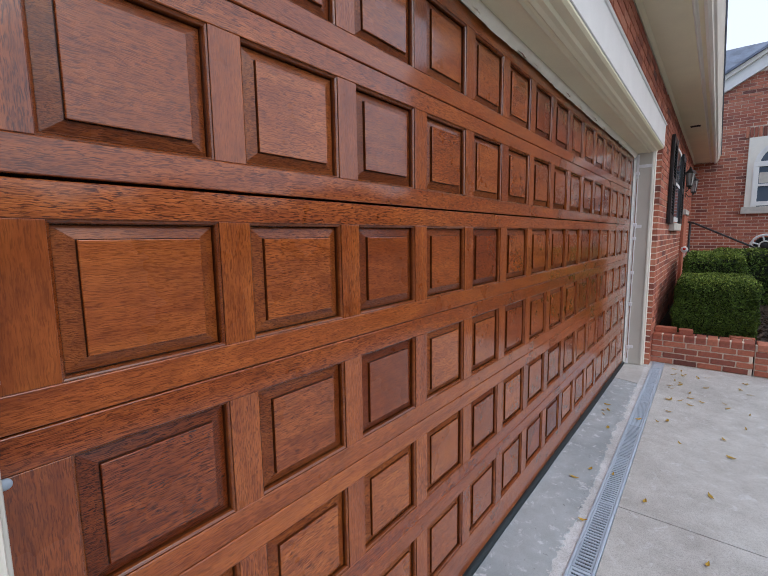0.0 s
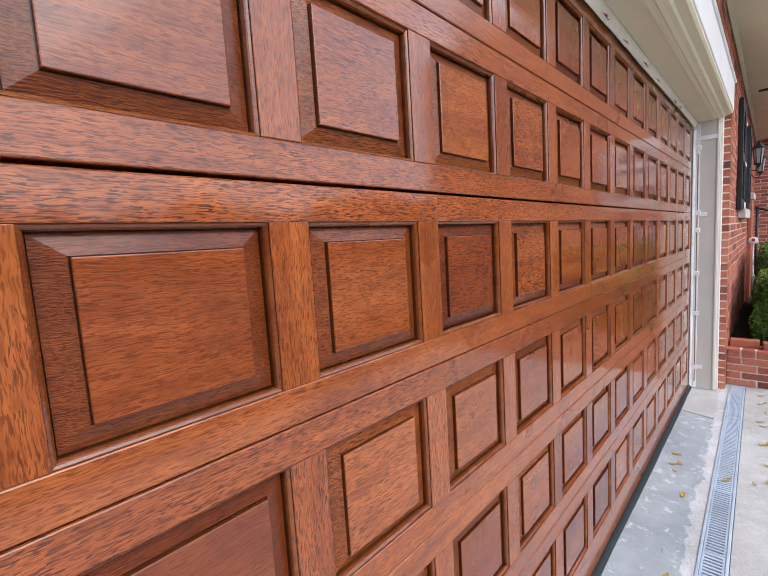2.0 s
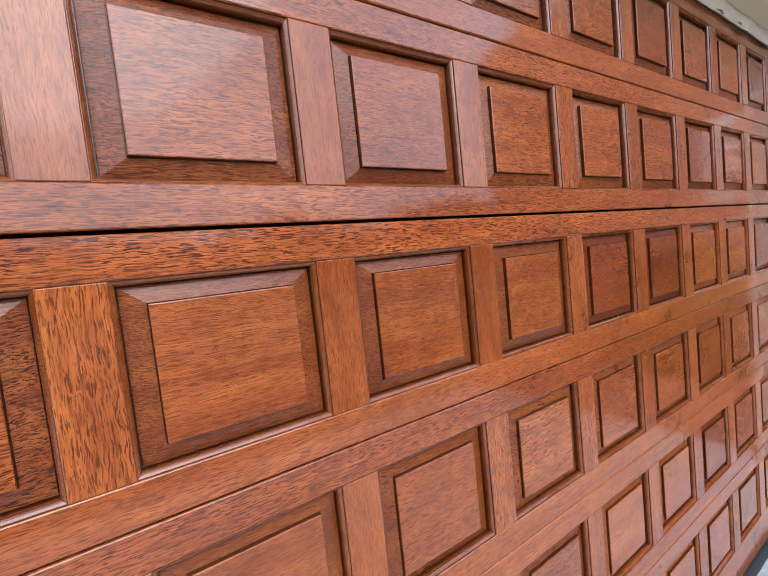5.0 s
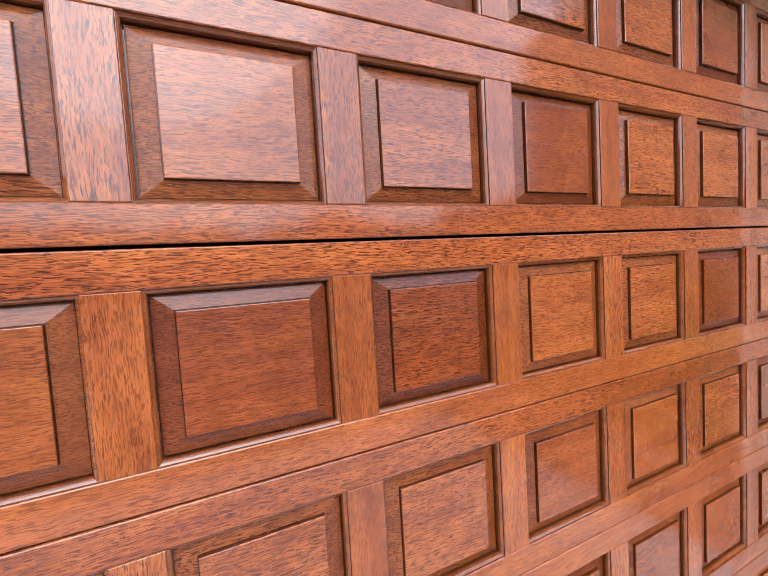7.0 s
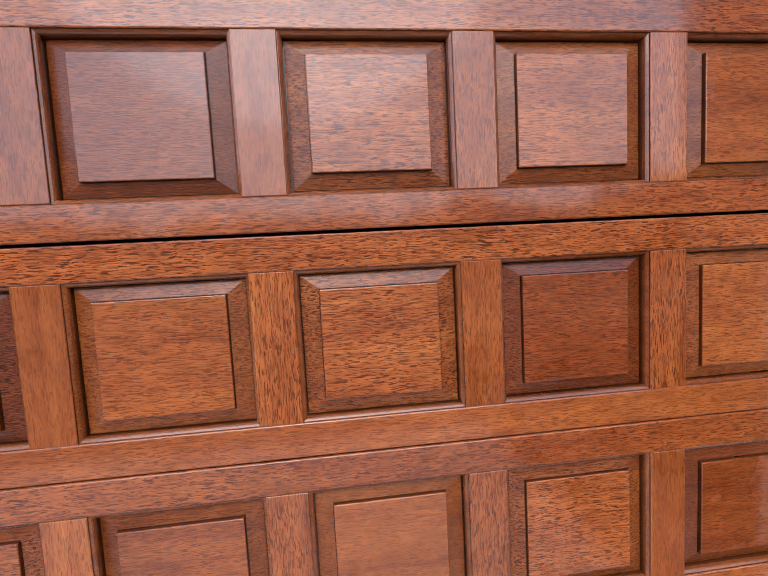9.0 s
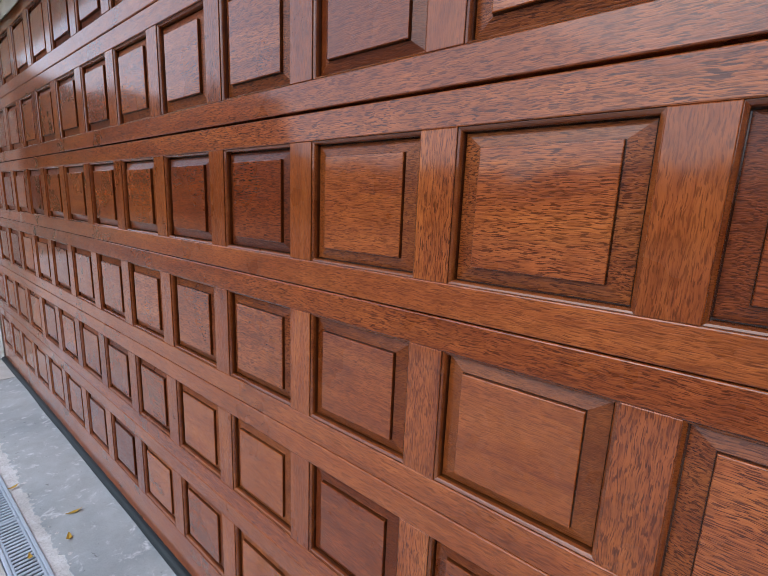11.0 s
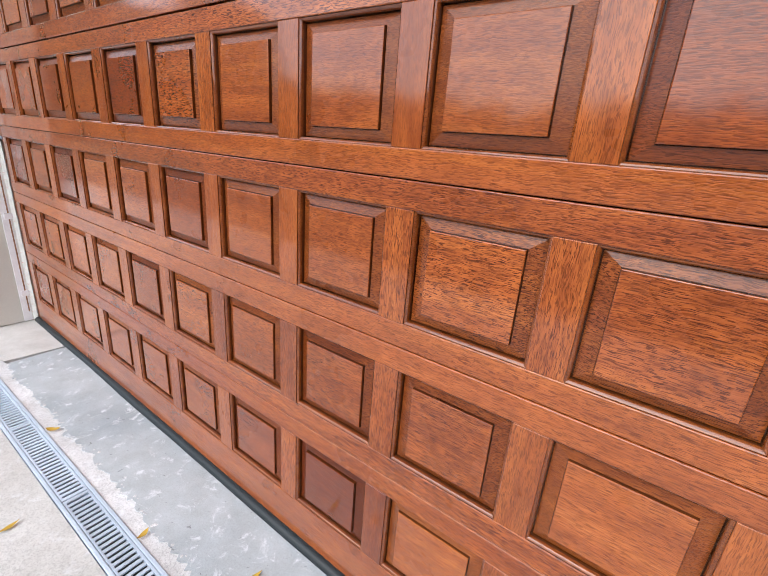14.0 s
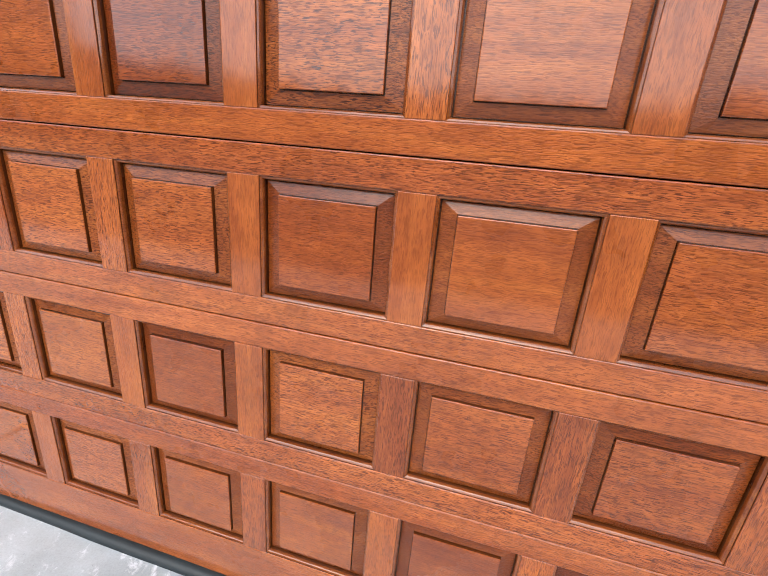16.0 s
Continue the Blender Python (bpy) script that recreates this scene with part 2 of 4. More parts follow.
DRAIN = simple("grey_drain_plastic", (0.42, 0.50, 0.59), 0.42, 0.10, 8.0, 200.0, 0.0004, per_object=0.10)
DRAIN_DARK = simple("drain_pit", (0.015, 0.016, 0.018), 0.7, 0.2)
DEVICE = simple("grey_plastic", (0.60, 0.61, 0.61), 0.4, 0.03)
HEDGE_LEAF = leaf_mat("boxwood_leaf", (0.012, 0.028, 0.005), (0.078, 0.130, 0.020))
HEDGE_CORE = simple("hedge_inner_shade", (0.008, 0.012, 0.005), 0.9, 0.4)
# paler copy of the boxwood leaf: sky light painted on hedge tops
LIT_LEAF = leaf_mat("boxwood_lit_leaf", (0.07, 0.12, 0.018), (0.22, 0.29, 0.055))
CHIPS = leaf_mat("bark_chip", (0.020, 0.013, 0.009), (0.085, 0.055, 0.038))
DEAD_LEAF = leaf_mat("fallen_leaf", (0.18, 0.09, 0.02), (0.50, 0.33, 0.05))


def glass_mat():
    m, n, l, b = mat("window_glass")
    b.inputs["Base Color"].default_value = (0.10, 0.13, 0.17, 1)
    b.inputs["Roughness"].default_value = 0.04
    return m


GLASS = glass_mat()


def lamp_glass():
    m, n, l, b = mat("lantern_glass")
    b.inputs["Base Color"].default_value = (0.75, 0.8, 0.78, 1)
    b.inputs["Roughness"].default_value = 0.15
    b.inputs["Transmission Weight"].default_value = 0.6
    return m
LAMP_GLASS = lamp_glass()


# ---------------------------------------------------------------- builders
def mesh_of(name, verts, faces, material=None, smooth=False):
    me = bpy.data.meshes.new(name)
    me.from_pydata(verts, [], faces)
    me.update()
    if material:
        me.materials.append(material)
    if smooth:
        me.polygons.foreach_set("use_smooth", [True] * len(me.polygons))
    return me


def put(name, me, parent=None, at=(0, 0, 0), label="", turn=None):
    ob = new(name, me)
    ob.location = at
    if turn is not None:
        ob.rotation_euler = turn
    if parent is not None:
        ob.parent = parent
    if label:
        ob["label"] = label
    return ob


def thing(name, label, category, group="", at=(0, 0, 0), kind=""):
    e = new(name)
    e.location = at
    return tagged(e, label, category, group, kind)


def bm_mesh(name, bm, material, smooth=False):
    me = bpy.data.meshes.new(name)
    bm.normal_update()
    bm.to_mesh(me)
    bm.free()
    me.materials.append(material)
    if smooth:
        me.polygons.foreach_set("use_smooth", [True] * len(me.polygons))
    return me


def box_bm(bm, a, b, bevel=0.0, seg=1):
    """A box from corner a to corner b, its edges bevelled."""
    r = bmesh.ops.create_cube(bm, size=1.0)
    vs = r["verts"]
    bmesh.ops.scale(bm, vec=[b[i] - a[i] for i in range(3)], verts=vs)
    bmesh.ops.translate(bm, vec=[(a[i] + b[i]) / 2 for i in range(3)], verts=vs)
    if bevel:
        es = list({e for v in vs for e in v.link_edges})
        bmesh.ops.bevel(bm, geom=es, offset=bevel, segments=seg, affect="EDGES", profile=0.5)


def box(name, a, b, material, parent=None, bevel=0.003, label="", seg=1):
    bm = bmesh.new()
    box_bm(bm, a, b, bevel, seg)
    return put(name, bm_mesh(name, bm, material), parent, label=label)


def prism(name, profile, axis, lo, hi, material, parent=None, label="", smooth=False):
    """A profile of (p, q) pairs drawn along an axis: 'x' takes (y, z), 'y' takes (x, z), 'z' takes (x, y)."""
    def v(p, q, s):
        return {"x": (s, p, q), "y": (p, s, q), "z": (p, q, s)}[axis]
    k = len(profile)
    verts = [v(p, q, lo) for p, q in profile] + [v(p, q, hi) for p, q in profile]
    faces = [(i, (i + 1) % k, k + (i + 1) % k, k + i) for i in range(k)] + [tuple(range(k))[::-1], tuple(range(k, 2 * k))]
    bm = bmesh.new()
    bv = [bm.verts.new(c) for c in verts]
    for f in faces:
        bm.faces.new([bv[i] for i in f])
    bmesh.ops.recalc_face_normals(bm, faces=bm.faces)
    return put(name, bm_mesh(name, bm, material, smooth), parent, label=label)


def tube(name, points, radius, material, parent=None, sides=8, label=""):
    """A bent rod through the points."""
    pts = [Vector(p) for p in points]
    verts, faces = [], []
    for i, p in enumerate(pts):
        d = (pts[min(i + 1, len(pts) - 1)] - pts[max(i - 1, 0)]).normalized()
        a = d.orthogonal().normalized()
        if abs(d.z) < 0.9:
            a = d.cross(Vector((0, 0, 1))).normalized()
        c = d.cross(a)
        for k in range(sides):
            w = 2 * math.pi * k / sides
            verts.append(p + radius * (math.cos(w) * a + math.sin(w) * c))
    for i in range(len(pts) - 1):
        for k in range(sides):
            faces.append((i * sides + k, i * sides + (k + 1) % sides, (i + 1) * sides + (k + 1) % sides, (i + 1) * sides + k))
    faces += [tuple(range(sides))[::-1], tuple(range((len(pts) - 1) * sides, len(pts) * sides))]
    return put(name, mesh_of(name, verts, faces, material, True), parent, label=label)


def lathe(name, profile, material, parent=None, at=(0, 0, 0), sides=12, label="", smooth=True):
    """A turned shape from (radius, height) pairs."""
    verts, faces = [], []
    for r, z in profile:
        for k in range(sides):
            w = 2 * math.pi * (k + 0.5) / sides
            verts.append((r * math.cos(w), r * math.sin(w), z))
    for i in range(len(profile) - 1):
        for k in range(sides):
            faces.append((i * sides + k, i * sides + (k + 1) % sides, (i + 1) * sides + (k + 1) % sides, (i + 1) * sides + k))
    faces += [tuple(range(sides))[::-1], tuple(range((len(profile) - 1) * sides, len(profile) * sides))]
    return put(name, mesh_of(name, verts, faces, material, smooth), parent, at, label)


# ---------------------------------------------------------------- the door
DOOR_W, COLS, ROWS_N = 4.88, 15, 6
PITCH, FIRST, OPEN_W = 0.318, 0.086, 0.2540
ROW_PITCH, ROW_FIRST, OPEN_H = 0.3405, 0.1515, 0.2305
BEAD = 0.0135

door = thing("garage_door", "varnished mahogany sectional garage door with raised square panels, freshly finished", "garage door")


def ring_mesh(name, loops, cap, materials, marks=()):
    """Nested rectangles (inset in x, inset in z, depth) from the opening's edge inwards, joined by mitred faces."""
    verts, faces = [], []
    for ix, iz, depth in loops:
        w, h = OPEN_W / 2 - ix, OPEN_H / 2 - iz
        verts += [(-w, depth, -h), (w, depth, -h), (w, depth, h), (-w, depth, h)]
    for i in range(len(loops) - 1):
        for k in range(4):
            a, b2 = i * 4 + k, i * 4 + (k + 1) % 4
            faces.append((a, b2, b2 + 4, a + 4))
    if cap:
        q = (len(loops) - 1) * 4
        faces.append((q, q + 1, q + 2, q + 3))
    me = mesh_of(name, verts, faces)
    for m in materials:
        me.materials.append(m)
    for k, poly in enumerate(me.polygons):
        poly.material_index = marks[k // 4] if marks else 0
    return me


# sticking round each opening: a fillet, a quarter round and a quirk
# fillet and quirk take the dark edge wood as painted crease shade
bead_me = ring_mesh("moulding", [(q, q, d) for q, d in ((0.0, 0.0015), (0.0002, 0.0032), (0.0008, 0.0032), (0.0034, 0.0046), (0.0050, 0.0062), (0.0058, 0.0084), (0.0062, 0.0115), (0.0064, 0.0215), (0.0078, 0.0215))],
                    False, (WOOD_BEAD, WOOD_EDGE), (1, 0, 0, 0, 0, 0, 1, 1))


def panel_mesh(dx, dz, rise):
    """A raised panel: a wide bevel, a step dark with stain and painted shade, and the flat field, dx and dz inside the
    opening.
    """
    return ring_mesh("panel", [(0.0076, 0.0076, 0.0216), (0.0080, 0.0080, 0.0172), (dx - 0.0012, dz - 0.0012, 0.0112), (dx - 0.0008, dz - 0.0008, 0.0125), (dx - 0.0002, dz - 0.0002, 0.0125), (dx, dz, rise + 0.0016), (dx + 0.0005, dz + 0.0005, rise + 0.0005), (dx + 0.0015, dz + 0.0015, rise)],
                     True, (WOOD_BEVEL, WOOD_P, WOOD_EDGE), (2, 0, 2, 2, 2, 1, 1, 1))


panel_kinds = [panel_mesh(0.0362, 0.0302, 0.0035), panel_mesh(0.0350, 0.0290, 0.0045), panel_mesh(0.0376, 0.0315, 0.0030), panel_mesh(0.0366, 0.0285, 0.0040), panel_mesh(0.0354, 0.0312, 0.0038)]


def board(name, w, h, material, bevel=0.0012):
    """A flat board, its face at depth 0, its visible edges slightly rounded."""
    t = 0.034
    loops = [(0.0, t), (0.0, bevel), (bevel * 0.4, bevel * 0.35), (bevel, 0.0)]
    verts, faces = [], []
    for i, d in loops:
        verts += [(-w / 2 + i, d, -h / 2 + i), (w / 2 - i, d, -h / 2 + i), (w / 2 - i, d, h / 2 - i), (-w / 2 + i, d, h / 2 - i)]
    for i in range(3):
        for k in range(4):
            a, b2 = i * 4 + k, i * 4 + (k + 1) % 4
            faces.append((a, b2, b2 + 4, a + 4))
    faces.append((12, 13, 14, 15))
    return mesh_of(name, verts, faces, material)


RAIL_H = (ROW_PITCH - OPEN_H) / 2
GAPS = [0.002, 0.002, 0.002, 0.0050, 0.003]
muntin_me = board("muntin", PITCH - OPEN_W, OPEN_H, WOOD_V)
stile_w = FIRST
stile_me = board("stile", stile_w, OPEN_H, WOOD_V)
for r in range(ROWS_N):
    z0 = ROW_FIRST + r * ROW_PITCH
    lo = 0.011 if r == 0 else z0 - RAIL_H + GAPS[r - 1] / 2
    hi = z0 + OPEN_H + RAIL_H - (GAPS[r] / 2 if r < ROWS_N - 1 else 0)
    section = box("section", (0.002, 0.024, lo + 0.004), (DOOR_W - 0.002, 0.044, hi - 0.004), BLACK_GAP, door, 0.002, "dark backing of one door section")
    put("bottom_rail", board("bottom_rail", DOOR_W, z0 - lo, WOOD_H, 0.0022), section, (DOOR_W / 2, 0, (lo + z0) / 2))
    put("top_rail", board("top_rail", DOOR_W, hi - z0 - OPEN_H, WOOD_H, 0.0022), section, (DOOR_W / 2, 0, (hi + z0 + OPEN_H) / 2))
    zc = z0 + OPEN_H / 2
    put("stile", stile_me, section, (stile_w / 2, 0, zc))
    last = FIRST + (COLS - 1) * PITCH + OPEN_W
    put("stile", board("stile", DOOR_W - last, OPEN_H, WOOD_V), section, ((last + DOOR_W) / 2, 0, zc))
    for c in range(COLS):
        xc = FIRST + c * PITCH + OPEN_W / 2
        put("panel", panel_kinds[(r * 7 + c * 3 + c // 4) % 5], section, (xc, 0, zc))
        put("moulding", bead_me, section, (xc, 0, zc))
        if c:
            put("muntin", muntin_me, section, (xc - OPEN_W / 2 - (PITCH - OPEN_W) / 2, 0, zc))
box("backing", (0.004, 0.046, 0.03), (DOOR_W - 0.004, 0.075, 2.19), BLACK_GAP, door, 0.0, "dark back of the door")
# rubber bulb along the bottom, pressed out unevenly
seal_profile = [(0.03, 0.0205), (-0.004, 0.0200), (-0.012, 0.0185), (-0.0185, 0.0140), (-0.0225, 0.0075), (-0.0240, 0.0), (0.03, 0.0)]
verts, faces, k = [], [], len(seal_profile)
for i in range(62):
    x = DOOR_W * i / 61
    swell = 1.0 + 0.16 * noise.noise(Vector((x * 1.7, 0.4, 0.0))) + 0.06 * noise.noise(Vector((x * 7.0, 1.4, 0.0)))
    verts += [(x, y * swell if y < 0 else y, z * (0.5 + 0.5 * swell)) for y, z in seal_profile]
    if i:
        faces += [((i - 1) * k + q, (i - 1) * k + (q + 1) % k, i * k + (q + 1) % k, i * k + q) for q in range(k)]
faces += [tuple(range(k))[::-1], tuple(range(61 * k, 62 * k))]
put("bottom_seal", mesh_of("bottom_seal", verts, faces, RUBBER, True), door, label="black rubber bottom seal")

# ---------------------------------------------------------------- the ground
WALL_Y = -0.225
JAMB_L, JAMB_R = -0.02, 4.90
PLANTER_X = 5.13
DR0, DR1 = -0.295, -0.397
SLANT, SHIFT = 0.016, -0.0426


def drain_side(x, y):
    """Where a line of the channel drain, which runs aslant to the door, lies at x."""
    return (x, y + SHIFT + SLANT * x)


def sheet(name, a, b, z, material, label, thick=0.05):
    ob = box(name, (a[0], a[1], z - thick), (b[0], b[1], z), material, None, 0.0)
    return tagged(ob, label, "ground", "", "structure")


sheet("ground", (-400, -400), (400, 400), -0.08, FAR_GROUND, "flat ground that runs to the horizon")

def rough_line(x0, x1, y, amp, step, seed):
    rng = random.Random(seed)
    out, x, drift = [], x0, 0.0
    while x < x1:
        drift = 0.75 * drift + rng.uniform(-amp, amp) * 0.6
        out.append((x, y + drift + rng.uniform(-amp, amp) * 0.35))
        x += step * rng.uniform(0.5, 1.5)
    out.append((x1, y))
    return out


def strip(name, near, far, z, material, label, thick=0.04):
    """A slab between two lines of (x, y), drawn from x to x."""
    pts = list(near) + list(far)[::-1]
    bm = bmesh.new()
    top = [bm.verts.new((x, y, z)) for x, y in pts]
    f = bm.faces.new(top)
    r = bmesh.ops.extrude_face_region(bm, geom=[f])
    bmesh.ops.translate(bm, vec=(0, 0, -thick), verts=[v for v in r["geom"] if isinstance(v, bmesh.types.BMVert)])
    bmesh.ops.recalc_face_normals(bm, faces=bm.faces)
    bmesh.ops.triangulate(bm, faces=[f for f in bm.faces if len(f.verts) > 4])
    return tagged(put(name, bm_mesh(name, bm, material)), label, "ground", "", "structure")


crack = [(x, y + SLANT * x) for x, y in rough_line(-0.10, PLANTER_X, -0.290, 0.015, 0.012, 4)]
lo_x, hi_x = 0.49, 4.25
strip("pavement_apron", [(lo_x, 0.12), (hi_x + 0.12, 0.12)], [p for p in crack if lo_x < p[0] < hi_x], 0.0, APRON, "smooth sealed grey concrete apron under the door")
strip("pavement_apron_end", [(-0.10, 0.12), (lo_x - 0.004, 0.12)], [p for p in crack if p[0] < lo_x - 0.02], -0.001, APRON_END, "pale end of the concrete apron")
strip("pavement_apron_end", [(hi_x + 0.124, 0.12), (PLANTER_X, 0.12)], [p for p in crack if p[0] > hi_x + 0.02], -0.001, APRON_END, "pale end of the concrete apron")
strip("pavement_patch", [(x, y) for x, y in crack], [drain_side(-0.10, DR0 + 0.001), drain_side(PLANTER_X, DR0 + 0.001)], -0.003, PATCH, "rough pale mortar strip beside the drain")
bits_v, bits_f = [], []
rng = random.Random(12)
for i in range(170):
    bx, by = rng.choice(crack)
    by += abs(rng.gauss(0, 0.014))
    bx += rng.uniform(-0.01, 0.01)
    rad, k0, sides = rng.uniform(0.002, 0.008), len(bits_v), rng.randint(4, 6)
    bits_v += [(bx + rad * rng.uniform(0.6, 1.3) * math.cos(6.283 * q / sides), by + rad * rng.uniform(0.6, 1.3) * math.sin(6.283 * q / sides), 0.0006) for q in range(sides)]
    bits_v.append((bx, by, 0.0016 + rad * 0.12))
    bits_f += [(k0 + q, k0 + (q + 1) % sides, k0 + sides) for q in range(sides)]
tagged(put("mortar_crumbs", mesh_of("mortar_crumbs", bits_v, bits_f, PATCH)), "white mortar crumbs scattered along the crack", "crumbs", "", "stuff")
# driveway slabs with sawn joints between them
xs = [-7.0, -3.4, -0.6, 2.19, PLANTER_X - 0.004]
for x0, x1 in zip(xs, xs[1:]):
    a, b = x0 + 0.003, x1 - 0.003
    slab = strip("pavement_slab", [drain_side(a, DR1 - 0.003), drain_side(b, DR1 - 0.003)], [(a, -2.597), (b, -2.597)], -0.002, DRIVE, "pale weathered concrete driveway slab with sawn joints", 0.10)
    tagged(slab, "pale weathered concrete driveway slab with sawn joints", "driveway", "driveway slabs", "structure")
tagged(box("pavement_bed", (-7.2, -2.6, -0.14), (5.1, 0.2, -0.045), PATCH, None, 0.0), "sandy bed below the driveway slabs", "ground", "", "structure")
tagged(strip("pavement_left", [(-7.0, WALL_Y), (-0.104, WALL_Y)], [drain_side(-7.0, DR1), drain_side(-0.534, DR1), drain_side(-0.534, DR0 + 0.001), drain_side(-0.104, DR0 + 0.001)], -0.002, DRIVE, "", 0.10), "pale concrete strip along the brick wall", "driveway", "", "structure")

# unseen dark ground, added to cut the haze reflected in the lower panels
tagged(box("road", (-9.0, -14.0, -0.12), (4.95, -2.61, -0.012), ASPHALT, None, 0.0), "unseen dark asphalt, added so the lower panels reflect less light", "drive", "", "structure")
# unseen woods, added to close the view and darken the door's reflections
wood_v, wood_f = [], []
rng = random.Random(31)
K = 220
for i in range(K):
    w = 2 * math.pi * i / K
    rad = 34 + rng.uniform(-2, 2)
    hgt = (9.5 if math.cos(w) < -0.75 else 5.0) + 2.0 * noise.noise(Vector((math.cos(w) * 4, math.sin(w) * 4, 0.3))) + rng.uniform(-0.8, 0.8)
    for zz in (-0.2, hgt * 0.55, hgt):
        wood_v.append((rad * math.cos(w) + rng.uniform(-0.6, 0.6), rad * math.sin(w) + rng.uniform(-0.6, 0.6), zz))
for i in range(K):
    q, r2 = 3 * i, 3 * ((i + 1) % K)
    for j in range(2):
        wood_f.append((q + j, r2 + j, r2 + j + 1, q + j + 1))
tagged(put("backdrop", mesh_of("backdrop", wood_v, wood_f, FAR_WOODS)), "unseen dark tree line, added to darken the door's reflections", "woods", "", "structure")

# ---------------------------------------------------------------- channel drain
drain = thing("channel_drain", "grey plastic channel drain with slotted grates, dusty", "drain")
box("channel", (-0.53, DR1, -0.06), (PLANTER_X - 0.004, DR0, -0.040), DRAIN_DARK, drain, 0.0, "dark pit of the channel")
for y in (DR0, DR1):
    s = 1 if y == DR1 else -1
    box("rim", (-0.53, min(y, y + s * 0.012), -0.05), (PLANTER_X - 0.004, max(y, y + s * 0.012), 0.002), DRAIN, drain, 0.002)


def grate_mesh(length):
    """One cast half of a grate: a frame and 24 cross bars, the slots open between them."""
    bm = bmesh.new()
    w = abs(DR1 - DR0) - 0.026
    box_bm(bm, (0.0015, -w / 2, -0.012), (0.016, w / 2, 0.0), 0.0015)
    box_bm(bm, (length - 0.016, -w / 2, -0.012), (length - 0.0015, w / 2, 0.0), 0.0015)
    for s in (-1, 1):
        box_bm(bm, (0.012, s * w / 2 - (0.008 if s > 0 else 0), -0.012), (length - 0.012, s * w / 2 + (0.008 if s < 0 else 0), 0.0), 0.0012)
    k = 24
    step = (length - 0.032) / (k + 0.46)
    for i in range(k):
        x = 0.016 + (i + 0.46) * step
        box_bm(bm, (x, -w / 2 + 0.006, -0.006), (x + step * 0.58, w / 2 - 0.006, -0.0006), 0.0008)
    return bm_mesh("grate", bm, DRAIN)


grate_me = grate_mesh(0.5425)
for i in range(10):
    put("grate", grate_me, drain, (-0.5307 + i * 0.5425, (DR0 + DR1) / 2, 0.0))
box("end_cover", (-0.5307 + 5.4265, DR1 + 0.013, -0.014), (PLANTER_X - 0.006, DR0 - 0.013, 0.0), DRAIN, drain, 0.002, "solid grey end cover")
drain.location.y = SHIFT
drain.rotation_euler.z = math.atan(SLANT)

# ---------------------------------------------------------------- bricks
COURSE, BR_L, JOINT = 0.0617, 0.2, 0.0115


def brick_block(verts, faces, a, b, c=0.003):
    """One brick with slightly broken edges on its long outer faces, from corner a to corner b."""
    k = len(verts)
    (x0, y0, z0), (x1, y1, z1) = a, b
    verts += [(x0, y0, z0), (x1, y0, z0), (x1, y1, z0), (x0, y1, z0), (x0, y0, z1), (x1, y0, z1), (x1, y1, z1), (x0, y1, z1)]
    faces += [tuple(k + i for i in f) for f in ((0, 3, 2, 1), (4, 5, 6, 7), (0, 1, 5, 4), (1, 2, 6, 5), (2, 3, 7, 6), (3, 0, 4, 7))]


def brick_run(name, axis, lo, hi, face, out, z0, z1, holes, label, seed, parent=None, cut=None):
    """A face of running-bond bricks on a wall: along axis x (facing y) or y (facing x), joined in one mesh."""
    rng = random.Random(seed)
    verts, faces = [], []
    row, z = 0, z0
    while z + COURSE * 0.6 < z1:
        top = min(z + COURSE - JOINT, z1)
        u = lo - (BR_L / 2 if row % 2 else 0)
        while u < hi:
            a, b = max(u, lo), min(u + BR_L - JOINT, hi)
            u += BR_L
            if b - a < 0.02:
                continue
            cu, cz = (a + b) / 2, (z + top) / 2
            if cut and cut[2] < cz < cut[3]:
                if a < cut[0] < b:
                    b = cut[0]
                elif a < cut[1] < b:
                    a = cut[1]
                elif cut[0] <= a and b <= cut[1]:
                    continue
                if b - a < 0.015:
                    continue
            if any(h(cu, cz) for h in holes):
                continue
            proud = 0.006 + rng.uniform(-0.0012, 0.0012)
            s, e = sorted((face - out * 0.03, face + out * proud))
            if axis == "x":
                brick_block(verts, faces, (a, s, z), (b, e, top))
            else:
                brick_block(verts, faces, (s, a, z), (e, b, top))
        z += COURSE
        row += 1
    ob = put(name, mesh_of(name, verts, faces, BRICK_MANY), parent)
    return tagged(ob, label, "", "", "stuff")


MAIN_X = 10.9
EAVE_Z = 2.78


def wall_part(name, a, b, label):
    return tagged(box(name, a, b, MORTAR, None, 0.0), label, "wall", "", "structure")


# garage wall: two piers, the part above the door, the stretch with the shuttered window
PIER_R, PIER_L = 4.978, -0.098
LEFT_Y = -0.255
w_right = wall_part("wall_garage_right", (PIER_R, WALL_Y, -0.05), (MAIN_X, WALL_Y + 0.28, EAVE_Z + 0.1), "red brick wall with pale mortar joints")
w_left = wall_part("wall_garage_left", (-7.0, LEFT_Y, -0.05), (PIER_L, LEFT_Y + 0.28, EAVE_Z + 0.1), "red brick wall with pale mortar joints")
w_over = wall_part("wall_garage_over", (PIER_L, WALL_Y, 2.44), (PIER_R, WALL_Y + 0.28, EAVE_Z + 0.1), "red brick wall above the garage door")
w_main = wall_part("wall_house", (MAIN_X, -7.0, -0.05), (MAIN_X + 0.25, WALL_Y + 0.28, 3.9), "tall red brick wall of the house")
